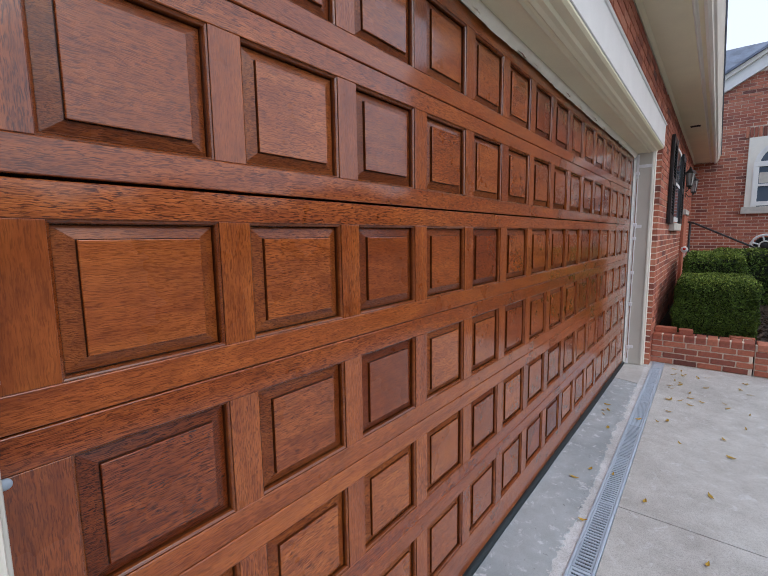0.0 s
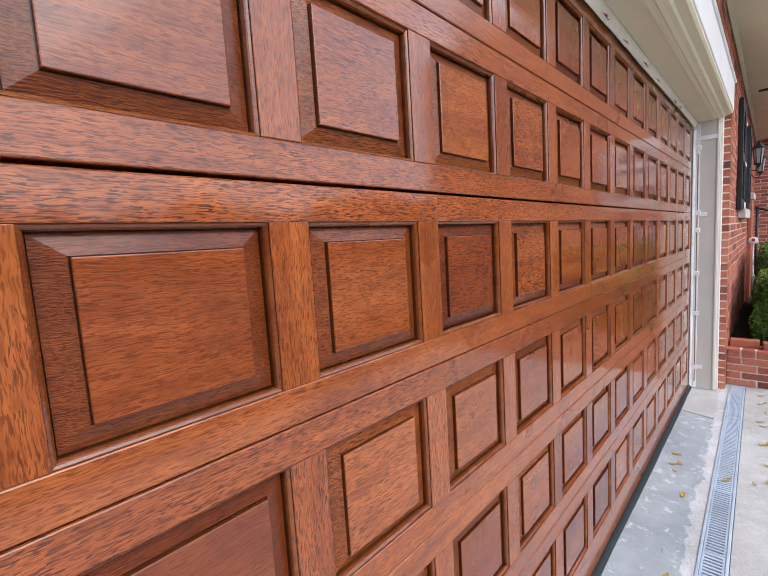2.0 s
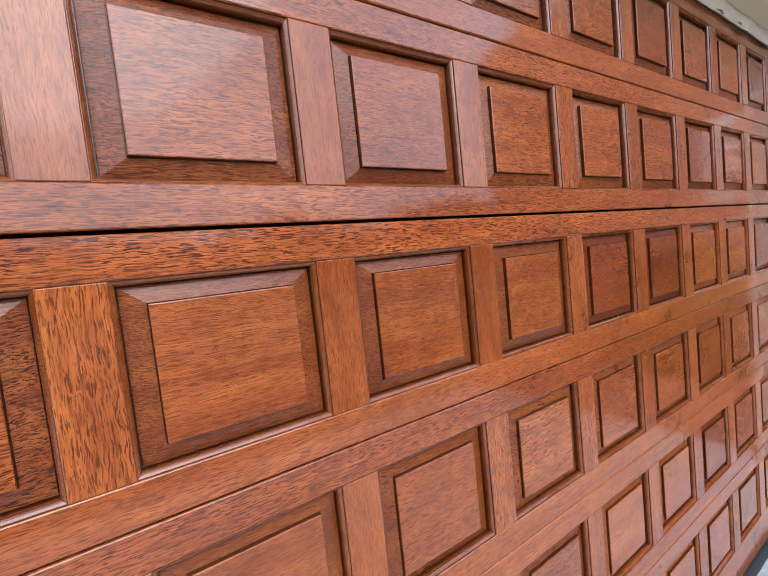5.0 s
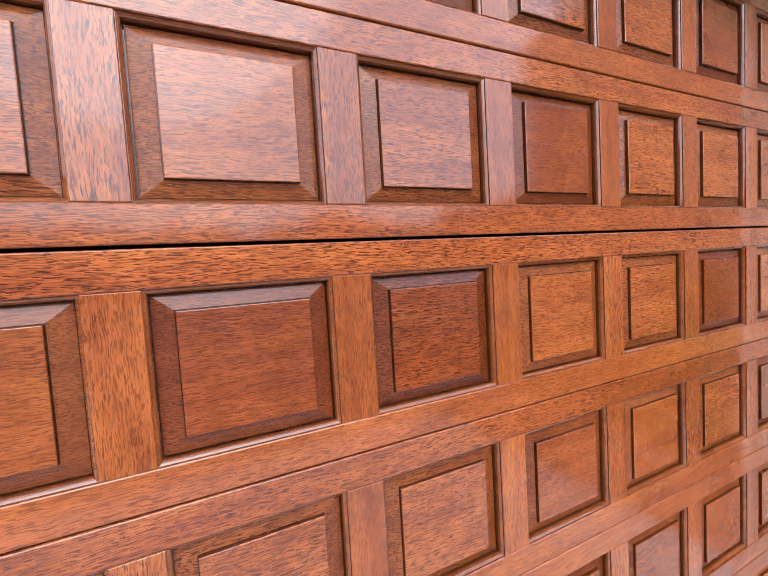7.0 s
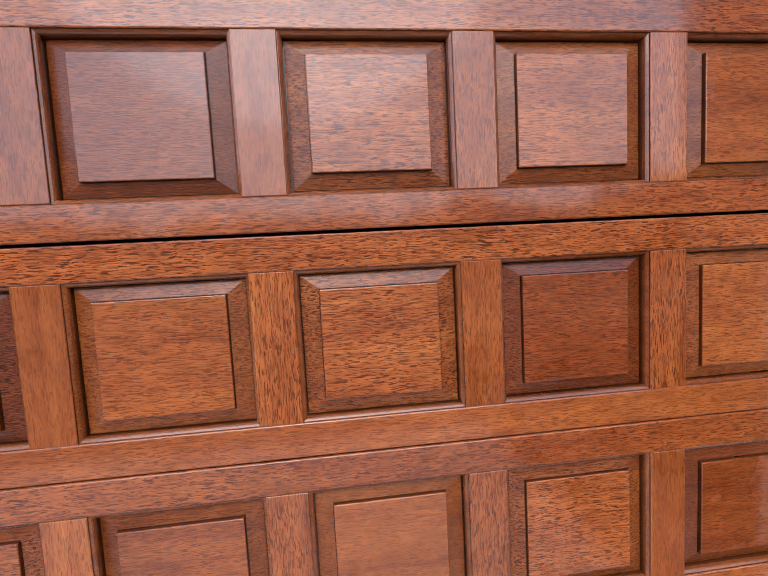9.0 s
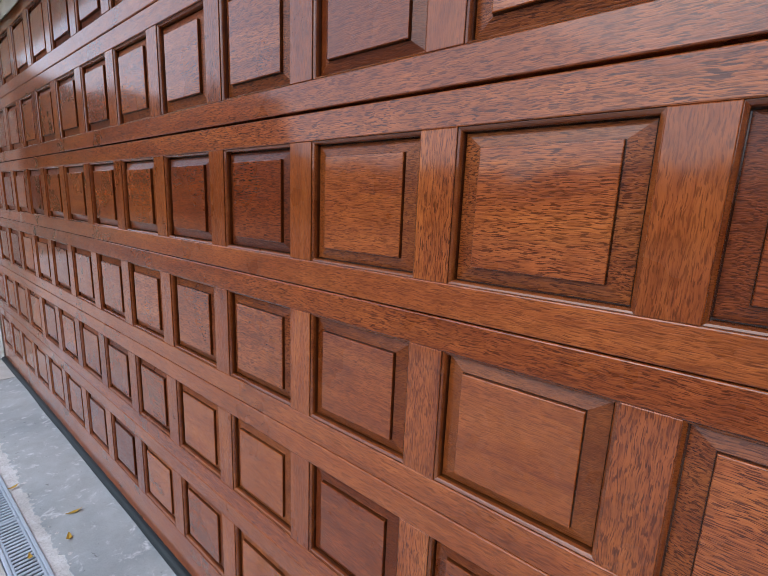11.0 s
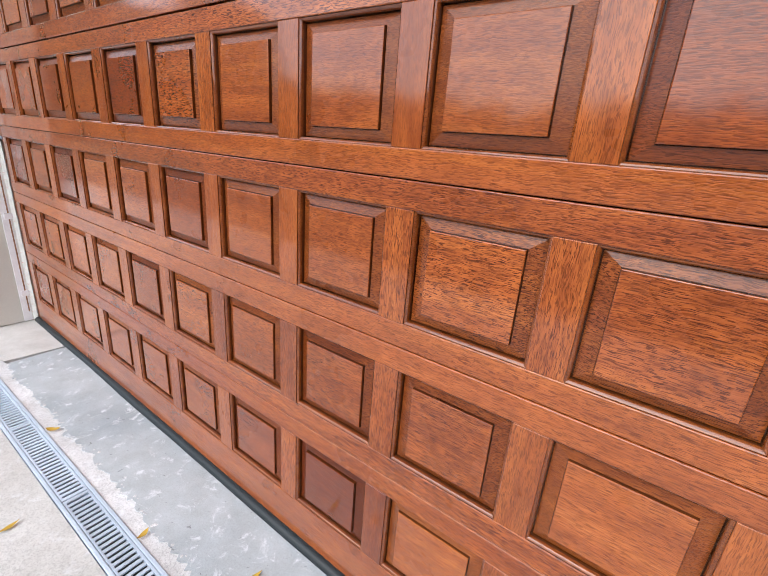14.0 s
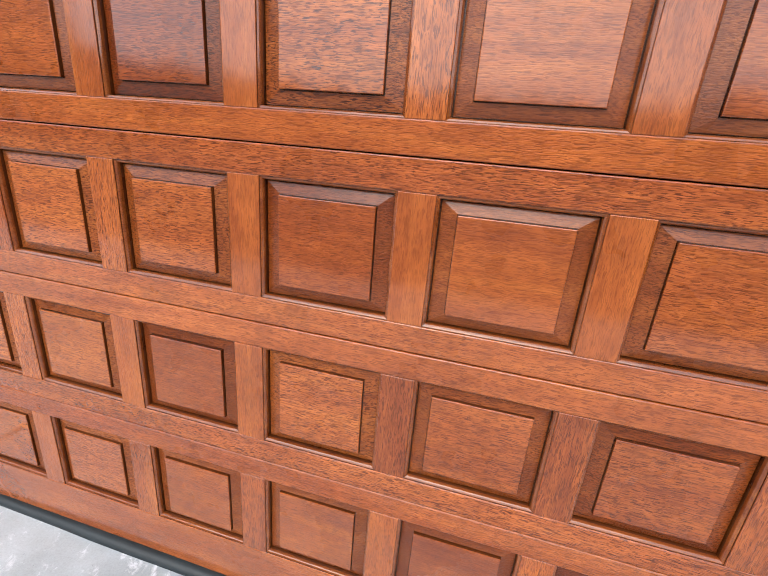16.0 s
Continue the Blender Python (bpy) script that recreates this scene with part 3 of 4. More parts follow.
brick_run("bricks", "x", PIER_R + 0.21, MAIN_X, WALL_Y, -1, 0.0, EAVE_Z, [], "red bricks in running bond", 1, w_right)
brick_run("bricks", "x", -7.0, PIER_L - 0.21, LEFT_Y, -1, 0.0, EAVE_Z, [], "red bricks in running bond", 2, w_left)
brick_run("bricks", "x", PIER_L, PIER_R + 0.2, WALL_Y, -1, 2.44, EAVE_Z, [], "red bricks in running bond", 3, w_over)

WY0, WY1, WZ0, WZS = -2.25, -1.07, 1.85, 2.62


gable = lambda y, z: z > 4.06 + (-0.62 - y) * 0.59
brick_run("bricks", "y", -7.0, WALL_Y, MAIN_X, -1, 0.0, 6.4, [gable], "red bricks in running bond", 5, w_main, (WY0 - 0.004, WY1 + 0.004, WZ0 - 0.12, 3.36))

# bricks of the door's two reveals and corner, one by one
for side, x0, wall, wy in ((1, PIER_R, w_right, WALL_Y), (-1, PIER_L, w_left, LEFT_Y)):
    me_full = mesh_of("brick", *(lambda v, f: (brick_block(v, f, (-0.098, -0.046, 0), (0.098, 0.046, COURSE - JOINT)), (v, f))[1])([], []), BRICK_ONE)
    me_half = mesh_of("brick", *(lambda v, f: (brick_block(v, f, (-0.047, -0.046, 0), (0.047, 0.046, COURSE - JOINT)), (v, f))[1])([], []), BRICK_ONE)
    n_rows = int(2.42 / COURSE)
    for k in range(n_rows):
        full = k % 2 == 0
        half_w = 0.098 if full else 0.047
        put("brick", me_full if full else me_half, wall, (x0 + side * (half_w - 0.004), wy + 0.040, k * COURSE))
        if not full:
            put("brick", me_half, wall, (x0 + side * (0.094 + 0.006 + 0.047), wy + 0.040, k * COURSE))

# ---------------------------------------------------------------- door frame


def jamb(x, s, TRIM_Y):
    """The painted reveal beside the door, with brick mould at its outer edge; s points away from the opening."""
    j = thing("door_jamb", "grey painted wooden door jamb with moulded edge", "door frame", "door frame", kind="structure")
    a, b = sorted((x, x + s * 0.06))
    box("jamb_board", (a, TRIM_Y, 0.002), (b, 0.06, 2.17), GREY_PAINT, j, 0.002)
    for k, (d0, d1, w) in enumerate(((0.0, 0.012, 0.006), (0.011, 0.022, 0.001), (0.021, 0.036, -0.008))):
        a, b = sorted((x + s * (0.0 - w), x + s * 0.074))
        box("brick_mould", (a, TRIM_Y - d1, 0.002), (b, TRIM_Y - d0, 2.19), CREAM if k else GREY_PAINT, j, 0.003, seg=2)
    return j


jamb(JAMB_R, 1, -0.152)
jamb(JAMB_L, -1, -0.188)

header = thing("door_header", "taupe painted header with crown moulding and white frieze board", "door frame", kind="structure")
HEAD_Z = 2.165
prism("header_soffit", [(0.06, HEAD_Z + 0.05), (0.06, HEAD_Z), (-0.125, HEAD_Z), (-0.125, HEAD_Z + 0.05)], "x", PIER_L, PIER_R, TAUPE, header)
prism("crown_moulding", [(-0.120, HEAD_Z + 0.06), (-0.120, HEAD_Z - 0.004), (-0.132, HEAD_Z - 0.006), (-0.140, HEAD_Z + 0.002), (-0.150, HEAD_Z + 0.004), (-0.158, HEAD_Z - 0.002), (-0.172, HEAD_Z + 0.006),
                         (-0.188, HEAD_Z + 0.010), (-0.196, HEAD_Z + 0.022), (-0.212, HEAD_Z + 0.026), (-0.226, HEAD_Z + 0.030), (-0.236, HEAD_Z + 0.040), (-0.236, HEAD_Z + 0.06)], "x", PIER_L - 0.015, PIER_R + 0.015, TAUPE, header, "taupe crown moulding")
box("frieze_board", (PIER_L - 0.02, -0.242, HEAD_Z + 0.052), (PIER_R + 0.02, -0.205, 2.425), WHITE_PAINT, header, 0.003, "white frieze board")
prism("cap_moulding", [(-0.20, 2.42), (-0.250, 2.42), (-0.256, 2.428), (-0.250, 2.440), (-0.242, 2.444), (-0.20, 2.444)], "x", PIER_L - 0.02, PIER_R + 0.02, WHITE_PAINT, header, "white cap moulding")

# ---------------------------------------------------------------- eave
eave = thing("eave", "taupe painted boxed eave with fascia and moulding strip", "eave", kind="structure")
box("soffit", (-7.2, -0.60, EAVE_Z), (MAIN_X - 0.002, WALL_Y + 0.02, EAVE_Z + 0.02), TAUPE, eave, 0.0)
prism("bed_moulding", [(WALL_Y - 0.008, EAVE_Z), (WALL_Y - 0.008, EAVE_Z - 0.028), (WALL_Y - 0.020, EAVE_Z - 0.020), (WALL_Y - 0.034, EAVE_Z)], "x", -7.2, MAIN_X - 0.002, TAUPE, eave)
prism("moulding_strip", [(-0.494, EAVE_Z), (-0.496, EAVE_Z - 0.010), (-0.504, EAVE_Z - 0.016), (-0.514, EAVE_Z - 0.012), (-0.520, EAVE_Z - 0.004), (-0.526, EAVE_Z)], "x", -7.2, MAIN_X - 0.002, CREAM, eave)
prism("fascia", [(y + 0.055, EAVE_Z + z) for y, z in ((-0.61, 0.02), (-0.61, -0.028), (-0.628, -0.034), (-0.648, -0.026), (-0.655, -0.004), (-0.672, 0.004), (-0.690, 0.055), (-0.71, 0.13), (-0.66, 0.13))],
      "x", -7.2, MAIN_X - 0.002, CREAM, eave, "cream moulded fascia and gutter")
box("soffit_vent", (7.0, -0.44, EAVE_Z - 0.004), (7.10, -0.33, EAVE_Z), BLACK_GAP, eave, 0.001, "dark vent slot")
tagged(prism("roof_garage", [(-0.665, EAVE_Z + 0.13), (3.2, EAVE_Z + 2.4), (3.2, EAVE_Z + 2.3), (-0.605, EAVE_Z + 0.10)], "x", -7.2, MAIN_X - 0.002, SLATE), "grey shingle roof over the garage", "roof", "", "structure")

# ---------------------------------------------------------------- house gable
g = thing("house_gable", "white gable trim under a blue-grey shingle roof", "roof", kind="structure")
y0, z0, pitch = -0.62, 4.07, 0.59
for nm, off, th, dep, mt in (("rake_board", 0.0, 0.24, 0.10, WHITE_PAINT), ("rake_moulding", 0.23, 0.09, 0.18, CREAM), ("roof_edge", 0.315, 0.045, 0.24, SLATE)):
    y1 = -6.0
    z1 = z0 + (y0 - y1) * pitch
    prism(nm, [(y0 + 0.9, z0 - 0.9 * pitch + off), (y1, z1 + off), (y1, z1 + off + th), (y0 + 0.9, z0 - 0.9 * pitch + off + th)], "x", MAIN_X - dep, MAIN_X + 0.02, mt, g)
prism("gable_wall", [(-0.2, 3.9), (-0.2, z0 - 0.2), (-6.0, z0 + (y0 + 6.0) * pitch), (-6.0, 3.9)], "x", MAIN_X + 0.002, MAIN_X + 0.2, MORTAR, g)
prism("back_roof", [(11.4, 3.6), (15.0, 6.21), (15.2, 6.21), (15.2, 3.6)], "y", -5.0, 6.0, SLATE, g, "blue-grey shingle roof of the wing behind")

# ---------------------------------------------------------------- arched window
def arch_window():
    w = thing("window_1", "white arched sash window with stone sill in brick wall", "window", kind="structure")
    cy, r = (WY0 + WY1) / 2, (WY1 - WY0) / 2
    k = 20

    def path(rr, z_base):
        return [(cy + rr, z_base)] + [(cy + rr * math.cos(math.pi * i / k), WZS + rr * math.sin(math.pi * i / k)) for i in range(k + 1)] + [(cy - rr, z_base)]

    def band(name, outer, inner, x0, x1, material):
        n, verts, faces = len(outer), [], []
        for x in (x0, x1):
            verts += [(x, p, q) for p, q in outer] + [(x, p, q) for p, q in inner]
        for j in range(n - 1):
            faces += [(j, j + 1, n + j + 1, n + j), (2 * n + j, 3 * n + j, 3 * n + j + 1, 2 * n + j + 1), (j, 2 * n + j, 2 * n + j + 1, j + 1), (n + j, n + j + 1, 3 * n + j + 1, 3 * n + j)]
        put(name, mesh_of(name, verts, faces, material), w)
    inner = path(r - 0.10, WZ0)
    square = []
    for p, q in inner:
        a, b2 = p - cy, max(q - WZS, 0.0)
        m_ = max(abs(a) / r, b2 / (3.17 - WZS), 1e-6)
        square.append((cy + a / m_, WZS + b2 / m_ if q > WZS else q))
    for corner in ((WY1, 3.17), (WY0, 3.17)):
        near = min(range(len(square)), key=lambda q: (square[q][0] - corner[0]) ** 2 + (square[q][1] - corner[1]) ** 2)
        square[near] = corner
    square[0], square[-1] = (WY1, WZ0), (WY0, WZ0)
    band("casing", square, inner, MAIN_X - 0.035, MAIN_X + 0.03, CREAM)
    band("arch_moulding", path(r - 0.095, WZ0), path(r - 0.125, WZ0), MAIN_X - 0.05, MAIN_X + 0.03, WHITE_PAINT)
    band("window_frame", path(r - 0.12, WZ0), path(r - 0.18, WZ0), MAIN_X - 0.025, MAIN_X + 0.03, WHITE_PAINT)
    pts = [(MAIN_X - 0.006, p, q) for p, q in path(r - 0.13, WZ0)]
    put("pane", mesh_of("pane", pts, [tuple(range(len(pts)))], GLASS), w)
    box("meeting_rail", (MAIN_X - 0.030, WY0 + 0.15, 2.24), (MAIN_X - 0.008, WY1 - 0.15, 2.285), WHITE_PAINT, w, 0.002)
    box("transom", (MAIN_X - 0.034, WY0 + 0.09, WZS - 0.01), (MAIN_X - 0.008, WY1 - 0.09, WZS + 0.09), WHITE_PAINT, w, 0.003)
    box("muntin", (MAIN_X - 0.026, cy - 0.012, WZ0), (MAIN_X - 0.008, cy + 0.012, WZS), WHITE_PAINT, w, 0.002)
    box("bottom_rail", (MAIN_X - 0.032, WY0 + 0.11, WZ0 + 0.02), (MAIN_X - 0.008, WY1 - 0.11, WZ0 + 0.10), WHITE_PAINT, w, 0.002)
    box("blind", (MAIN_X - 0.010, WY0 + 0.19, 2.30), (MAIN_X - 0.0075, WY1 - 0.19, 2.50), STONE, w, 0.0, "pale lowered blind")
    box("window_sill", (MAIN_X - 0.07, WY0 - 0.05, WZ0 - 0.13), (MAIN_X + 0.02, WY1 + 0.045, WZ0 + 0.002), STONE, w, 0.006)
    me = mesh_of("soldier_brick", *(lambda v, f: (brick_block(v, f, (-0.03, -0.0255, 0), (0.012, 0.0255, 0.185)), (v, f))[1])([], []), BRICK_ONE)
    for i in range(20):
        put("soldier_brick", me, w, (MAIN_X + 0.018 - 0.012, WY0 + 0.0 + i * 0.064, 3.178))


arch_window()

# ---------------------------------------------------------------- shuttered window
def shutter(x0, w=0.46, z0=1.48, z1=2.47):
    s = thing("shutter", "black louvred wooden window shutter on brick wall", "shutter", "window shutters")
    y = WALL_Y - 0.012
    for a, b in ((x0, x0 + 0.05), (x0 + w - 0.05, x0 + w)):
        box("shutter_stile", (a, y - 0.035, z0), (b, y, z1), SHUTTER, s, 0.003)
    zm = (z0 + z1) / 2
    for a, b in ((z0, z0 + 0.10), (zm - 0.04, zm + 0.04), (z1 - 0.07, z1)):
        box("shutter_rail", (x0 + 0.05, y - 0.032, a), (x0 + w - 0.05, y, b), SHUTTER, s, 0.003)
    me = mesh_of("louvre", [(0, -0.028, 0.0), (w - 0.1, -0.028, 0.0), (w - 0.1, -0.022, 0.004), (0, -0.022, 0.004), (0, -0.006, 0.040), (w - 0.1, -0.006, 0.040), (w - 0.1, 0.0, 0.036), (0, 0.0, 0.036)],
                 [(0, 1, 5, 4), (3, 7, 6, 2), (0, 3, 2, 1), (4, 5, 6, 7), (0, 4, 7, 3), (1, 2, 6, 5)], SHUTTER)
    for lo, hi in ((z0 + 0.10, zm - 0.04), (zm + 0.04, z1 - 0.07)):
        k = int((hi - lo) / 0.034)
        for i in range(k):
            put("louvre", me, s, (x0 + 0.05, y, lo + 0.002 + i * (hi - lo) / k))


shutter(5.75)
shutter(7.30)
win2 = thing("window_2", "narrow white window with stone sill between shutters", "window", kind="structure")
box("window_frame", (6.22, WALL_Y - 0.020, 1.52), (7.28, WALL_Y + 0.01, 2.47), WHITE_PAINT, win2, 0.003)
for a, b in ((1.58, 1.98), (2.02, 2.42)):
    box("pane", (6.28, WALL_Y - 0.024, a), (7.22, WALL_Y - 0.018, b), GLASS, win2, 0.0)
box("window_sill", (6.16, WALL_Y - 0.062, 1.40), (7.34, WALL_Y + 0.01, 1.495), STONE, win2, 0.004)

# ---------------------------------------------------------------- lanterns
def lantern(x, y, z):
    o = thing("wall_lantern", "black iron wall lantern with clear glass sides", "lamp", "wall lanterns", at=(x, y, z))
    lathe("roof", [(0.0, 0.50), (0.018, 0.50), (0.022, 0.46), (0.05, 0.42), (0.12, 0.36), (0.125, 0.345), (0.10, 0.345)], IRON, o, sides=6, smooth=False)
    lathe("glass", [(0.055, 0.05), (0.092, 0.345)], LAMP_GLASS, o, sides=6, smooth=False, label="clear glass body")
    lathe("base", [(0.0, -0.04), (0.02, -0.03), (0.03, 0.0), (0.065, 0.03), (0.065, 0.052)], IRON, o, sides=6, smooth=False)
    for k in range(6):
        w = 2 * math.pi * (k + 0.5) / 6
        tube("bar", [(0.058 * math.cos(w), 0.058 * math.sin(w), 0.045), (0.095 * math.cos(w), 0.095 * math.sin(w), 0.35)], 0.007, IRON, o, 6)
    tube("bracket", [(0.0, 0.0, -0.02), (0.0, 0.05, -0.09), (0.0, 0.12, -0.07), (0.0, 0.17, 0.02)], 0.010, IRON, o)
    box("back_plate", (-0.05, 0.165, -0.10), (0.05, 0.185, 0.16), IRON, o, 0.004)
    return o


for lx in (7.65, 8.85):
    lantern(lx, WALL_Y - 0.112, 2.03).scale = (0.6, 0.6, 0.6)

# ---------------------------------------------------------------- entrance steps and rail
ledge = thing("stone_ledge", "brick pier with pale stone cap by the steps", "pier")
box("pier", (8.25, WALL_Y - 0.05, 0.0), (8.95, WALL_Y - 0.008, 1.66), BRICK_ONE, ledge, 0.004)
box("cap", (8.2, WALL_Y - 0.07, 1.66), (9.0, WALL_Y - 0.008, 1.74), STONE, ledge, 0.006, "pale stone cap")
rail = thing("handrail", "black iron handrail of the entrance steps", "railing")
tube("top_bar", [(9.2, -0.28, 1.56), (9.2, -0.38, 1.53), (9.2, -1.0, 1.21), (9.2, -2.4, 0.50)], 0.016, IRON, rail)
for y, z in ((-0.31, 1.555), (-2.3, 0.55)):
    tube("post", [(9.2, y, 0.0), (9.2, y, z)], 0.018, IRON, rail)

# ---------------------------------------------------------------- planter
PL_Y1, PL_Z = -1.06, 0.321
planter = thing("planter_wall", "low red brick planter wall with rowlock cap, beside the drive", "planter wall")
box("core", (PLANTER_X + 0.008, PL_Y1 + 0.008, -0.02), (PLANTER_X + 0.085, WALL_Y - 0.008, PL_Z - 0.012), MORTAR, planter, 0.0, "pale mortar")
box("core", (PLANTER_X + 0.10, PL_Y1 + 0.014, -0.02), (9.0, PL_Y1 + 0.085, PL_Z - 0.012), MORTAR, planter, 0.0, "pale mortar")
def one_brick(w, d, h):
    v, f = [], []
    brick_block(v, f, (-w / 2, -d / 2, 0), (w / 2, d / 2, h))
    me = mesh_of("brick", v, f)
    bm = bmesh.new()
    bm.from_mesh(me)
    bmesh.ops.bevel(bm, geom=list(bm.edges), offset=0.004, segments=1, affect="EDGES")
    bm.to_mesh(me)
    bm.free()
    me.materials.append(BRICK_ONE)
    return me
P_COURSE = 0.0615
cap_me = one_brick(0.20, 0.082, 0.064)
cap_x_me = one_brick(0.081, 0.20, 0.068)
span = WALL_Y - PL_Y1
rngp = random.Random(8)
sizes = {}


def along_y(u0, u1, k, dx):
    """One course of the planter from u0 down to u1."""
    u, first = u0, True
    while u - u1 > 0.03:
        L = round(min(0.09 if first and k % 2 else BR_L - JOINT, u - u1), 3)
        if L not in sizes:
            sizes[L] = one_brick(0.092, L, P_COURSE - JOINT)
        put("brick", sizes[L], planter, (PLANTER_X + dx + rngp.uniform(-0.002, 0.002), u - L / 2, k * P_COURSE + 0.002))
        u -= L + JOINT
        first = False


for k in range(4):
    along_y(WALL_Y - 0.008, PL_Y1, k, 0.046)
    along_y(PL_Y1 - 0.010, -2.55, k, 0.048)
box("core", (PLANTER_X + 0.012, -2.6, -0.02), (PLANTER_X + 0.085, PL_Y1 - 0.004, PL_Z - 0.03), MORTAR, planter, 0.0, "pale mortar")
for i in range(15):
    put("brick", cap_me, planter, (PLANTER_X + 0.100 + rngp.uniform(-0.003, 0.003), PL_Y1 - 0.06 - i * 0.093, 4 * P_COURSE - 0.004))
n_cap = int(span / 0.093)
for i in range(n_cap + 1):
    put("brick", cap_me, planter, (PLANTER_X + 0.100 + rngp.uniform(-0.001, 0.001), WALL_Y - 0.05 - i * 0.093, 4 * P_COURSE), turn=(0, 0, rngp.uniform(-0.008, 0.008)))
# return of the planter towards the steps
me_xl = one_brick(BR_L - JOINT, 0.092, P_COURSE - JOINT)
for k in range(4):
    for i in range(14):
        put("brick", me_xl, planter, (PLANTER_X + 0.10 + 0.10 + i * BR_L + (0.1 if k % 2 else 0), PL_Y1 + 0.046, k * P_COURSE + 0.002))
for i in range(28):
    put("brick", cap_x_me, planter, (PLANTER_X + 0.25 + i * 0.093, PL_Y1 + 0.09, 4 * P_COURSE + 0.004))
loose = tagged(put("loose_brick", one_brick(0.092, 0.19, 0.058), None, (PLANTER_X + 0.145, WALL_Y - 0.115, PL_Z - 0.011)), "loose dark red brick lying on the planter cap", "brick", "loose bricks")
loose_b = tagged(put("loose_brick", one_brick(0.092, 0.12, 0.058), None, (PLANTER_X + 0.105, WALL_Y - 0.29, PL_Z - 0.011), turn=(0, 0, 0.1)), "loose broken red brick lying on the planter cap", "brick", "loose bricks")
tagged(box("planter_soil", (PLANTER_X + 0.19, PL_Y1 + 0.18, 0.0), (9.0, WALL_Y - 0.008, PL_Z - 0.03), MULCH, None, 0.0), "dark bark mulch in the planter", "soil", "", "structure")
tagged(box("flower_bed", (PLANTER_X + 0.19, -4.5, -0.05), (MAIN_X, PL_Y1 - 0.01, 0.24), MULCH, None, 0.0), "dark bark mulch bed along the house", "soil", "", "structure")
tagged(box("entry_floor", (9.0, PL_Y1 - 0.005, -0.05), (MAIN_X, WALL_Y - 0.008, 0.55), PATCH, None, 0.01), "pale concrete landing of the entrance", "landing", "", "structure")


# ---------------------------------------------------------------- hedges
def hedge(name, a, b, count, label, seed, size=0.026):
    h = thing(name, label, "hedge", "clipped hedges")
    rng = random.Random(seed)
    core = 0.05
    # near-black filling: the hedge's inner shade as a colour
    box("core", (a[0] + core, a[1] + core, a[2]), (b[0] - core, b[1] - core, b[2] - core), HEDGE_CORE, h, 0.05, "near-black filling, coloured as the shade between the leaves")
    old, lit = ([], []), ([], [])
    dx, dy, dz = (b[i] - a[i] for i in range(3))
    areas = [dy * dz, dy * dz, dx * dz, dx * dz, dx * dy]
    tot = sum(areas)
    for _ in range(count):
        t = rng.uniform(0, tot)
        k = 0
        while t > areas[k]:
            t -= areas[k]
            k += 1
        u, v = rng.random(), rng.random()
        p = {0: (a[0], a[1] + u * dy, a[2] + v * dz), 1: (b[0], a[1] + u * dy, a[2] + v * dz), 2: (a[0] + u * dx, a[1], a[2] + v * dz),
             3: (a[0] + u * dx, b[1], a[2] + v * dz), 4: (a[0] + u * dx, a[1] + v * dy, b[2])}[k]
        nrm = [(-1, 0, 0), (1, 0, 0), (0, -1, 0), (0, 1, 0), (0, 0, 1)][k]
        c = Vector(p)
        # rounded shoulders and an uneven skin
        cx, cy_, = (a[0] + b[0]) / 2, (a[1] + b[1]) / 2
        over = max(0.0, (c.z - (b[2] - 0.12)) / 0.12)
        c.x += (cx - c.x) * 0.10 * over ** 2
        c.y += (cy_ - c.y) * 0.10 * over ** 2
        lump = noise.noise(c * 5.0) * 0.035 + noise.noise(c * 14.0) * 0.018
        c += Vector(nrm) * (lump - rng.random() ** 2 * 0.07)
        d = (Vector(nrm) * 0.9 + Vector((rng.gauss(0, 0.55), rng.gauss(0, 0.55), rng.gauss(0.15, 0.55)))).normalized()
        s = d.orthogonal().normalized()
        s.rotate(Matrix.Rotation(rng.uniform(0, 6.28), 3, d))
        t2 = d.cross(s)
        L, W2 = size * rng.uniform(0.7, 1.3), size * rng.uniform(0.32, 0.5)
        # leaves near the top mostly get the paler colour, as if lit
        verts, faces = lit if rng.random() < (0.75 if k == 4 else 0.6 * over) else old
        q = len(verts)
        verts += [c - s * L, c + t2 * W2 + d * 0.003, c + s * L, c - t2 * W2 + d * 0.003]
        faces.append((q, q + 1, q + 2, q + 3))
    tagged(put("leaves", mesh_of("leaves", *old, HEDGE_LEAF), h), "small glossy dark green leaves", "", "", "stuff")
    tagged(put("lit_leaves", mesh_of("lit_leaves", *lit, LIT_LEAF), h), "yellow-green leaves on top, coloured paler as lit by the sky", "", "", "stuff")


hedge("hedge", (5.40, -1.08, 0.30), (6.40, -0.385, 0.875), 52000, "dense clipped boxwood hedge in brick planter, top leaves coloured paler as lit", 3, 0.014)
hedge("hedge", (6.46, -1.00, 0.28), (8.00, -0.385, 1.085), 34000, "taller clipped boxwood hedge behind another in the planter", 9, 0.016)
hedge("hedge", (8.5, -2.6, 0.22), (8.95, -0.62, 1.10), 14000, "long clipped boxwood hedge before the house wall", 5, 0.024)


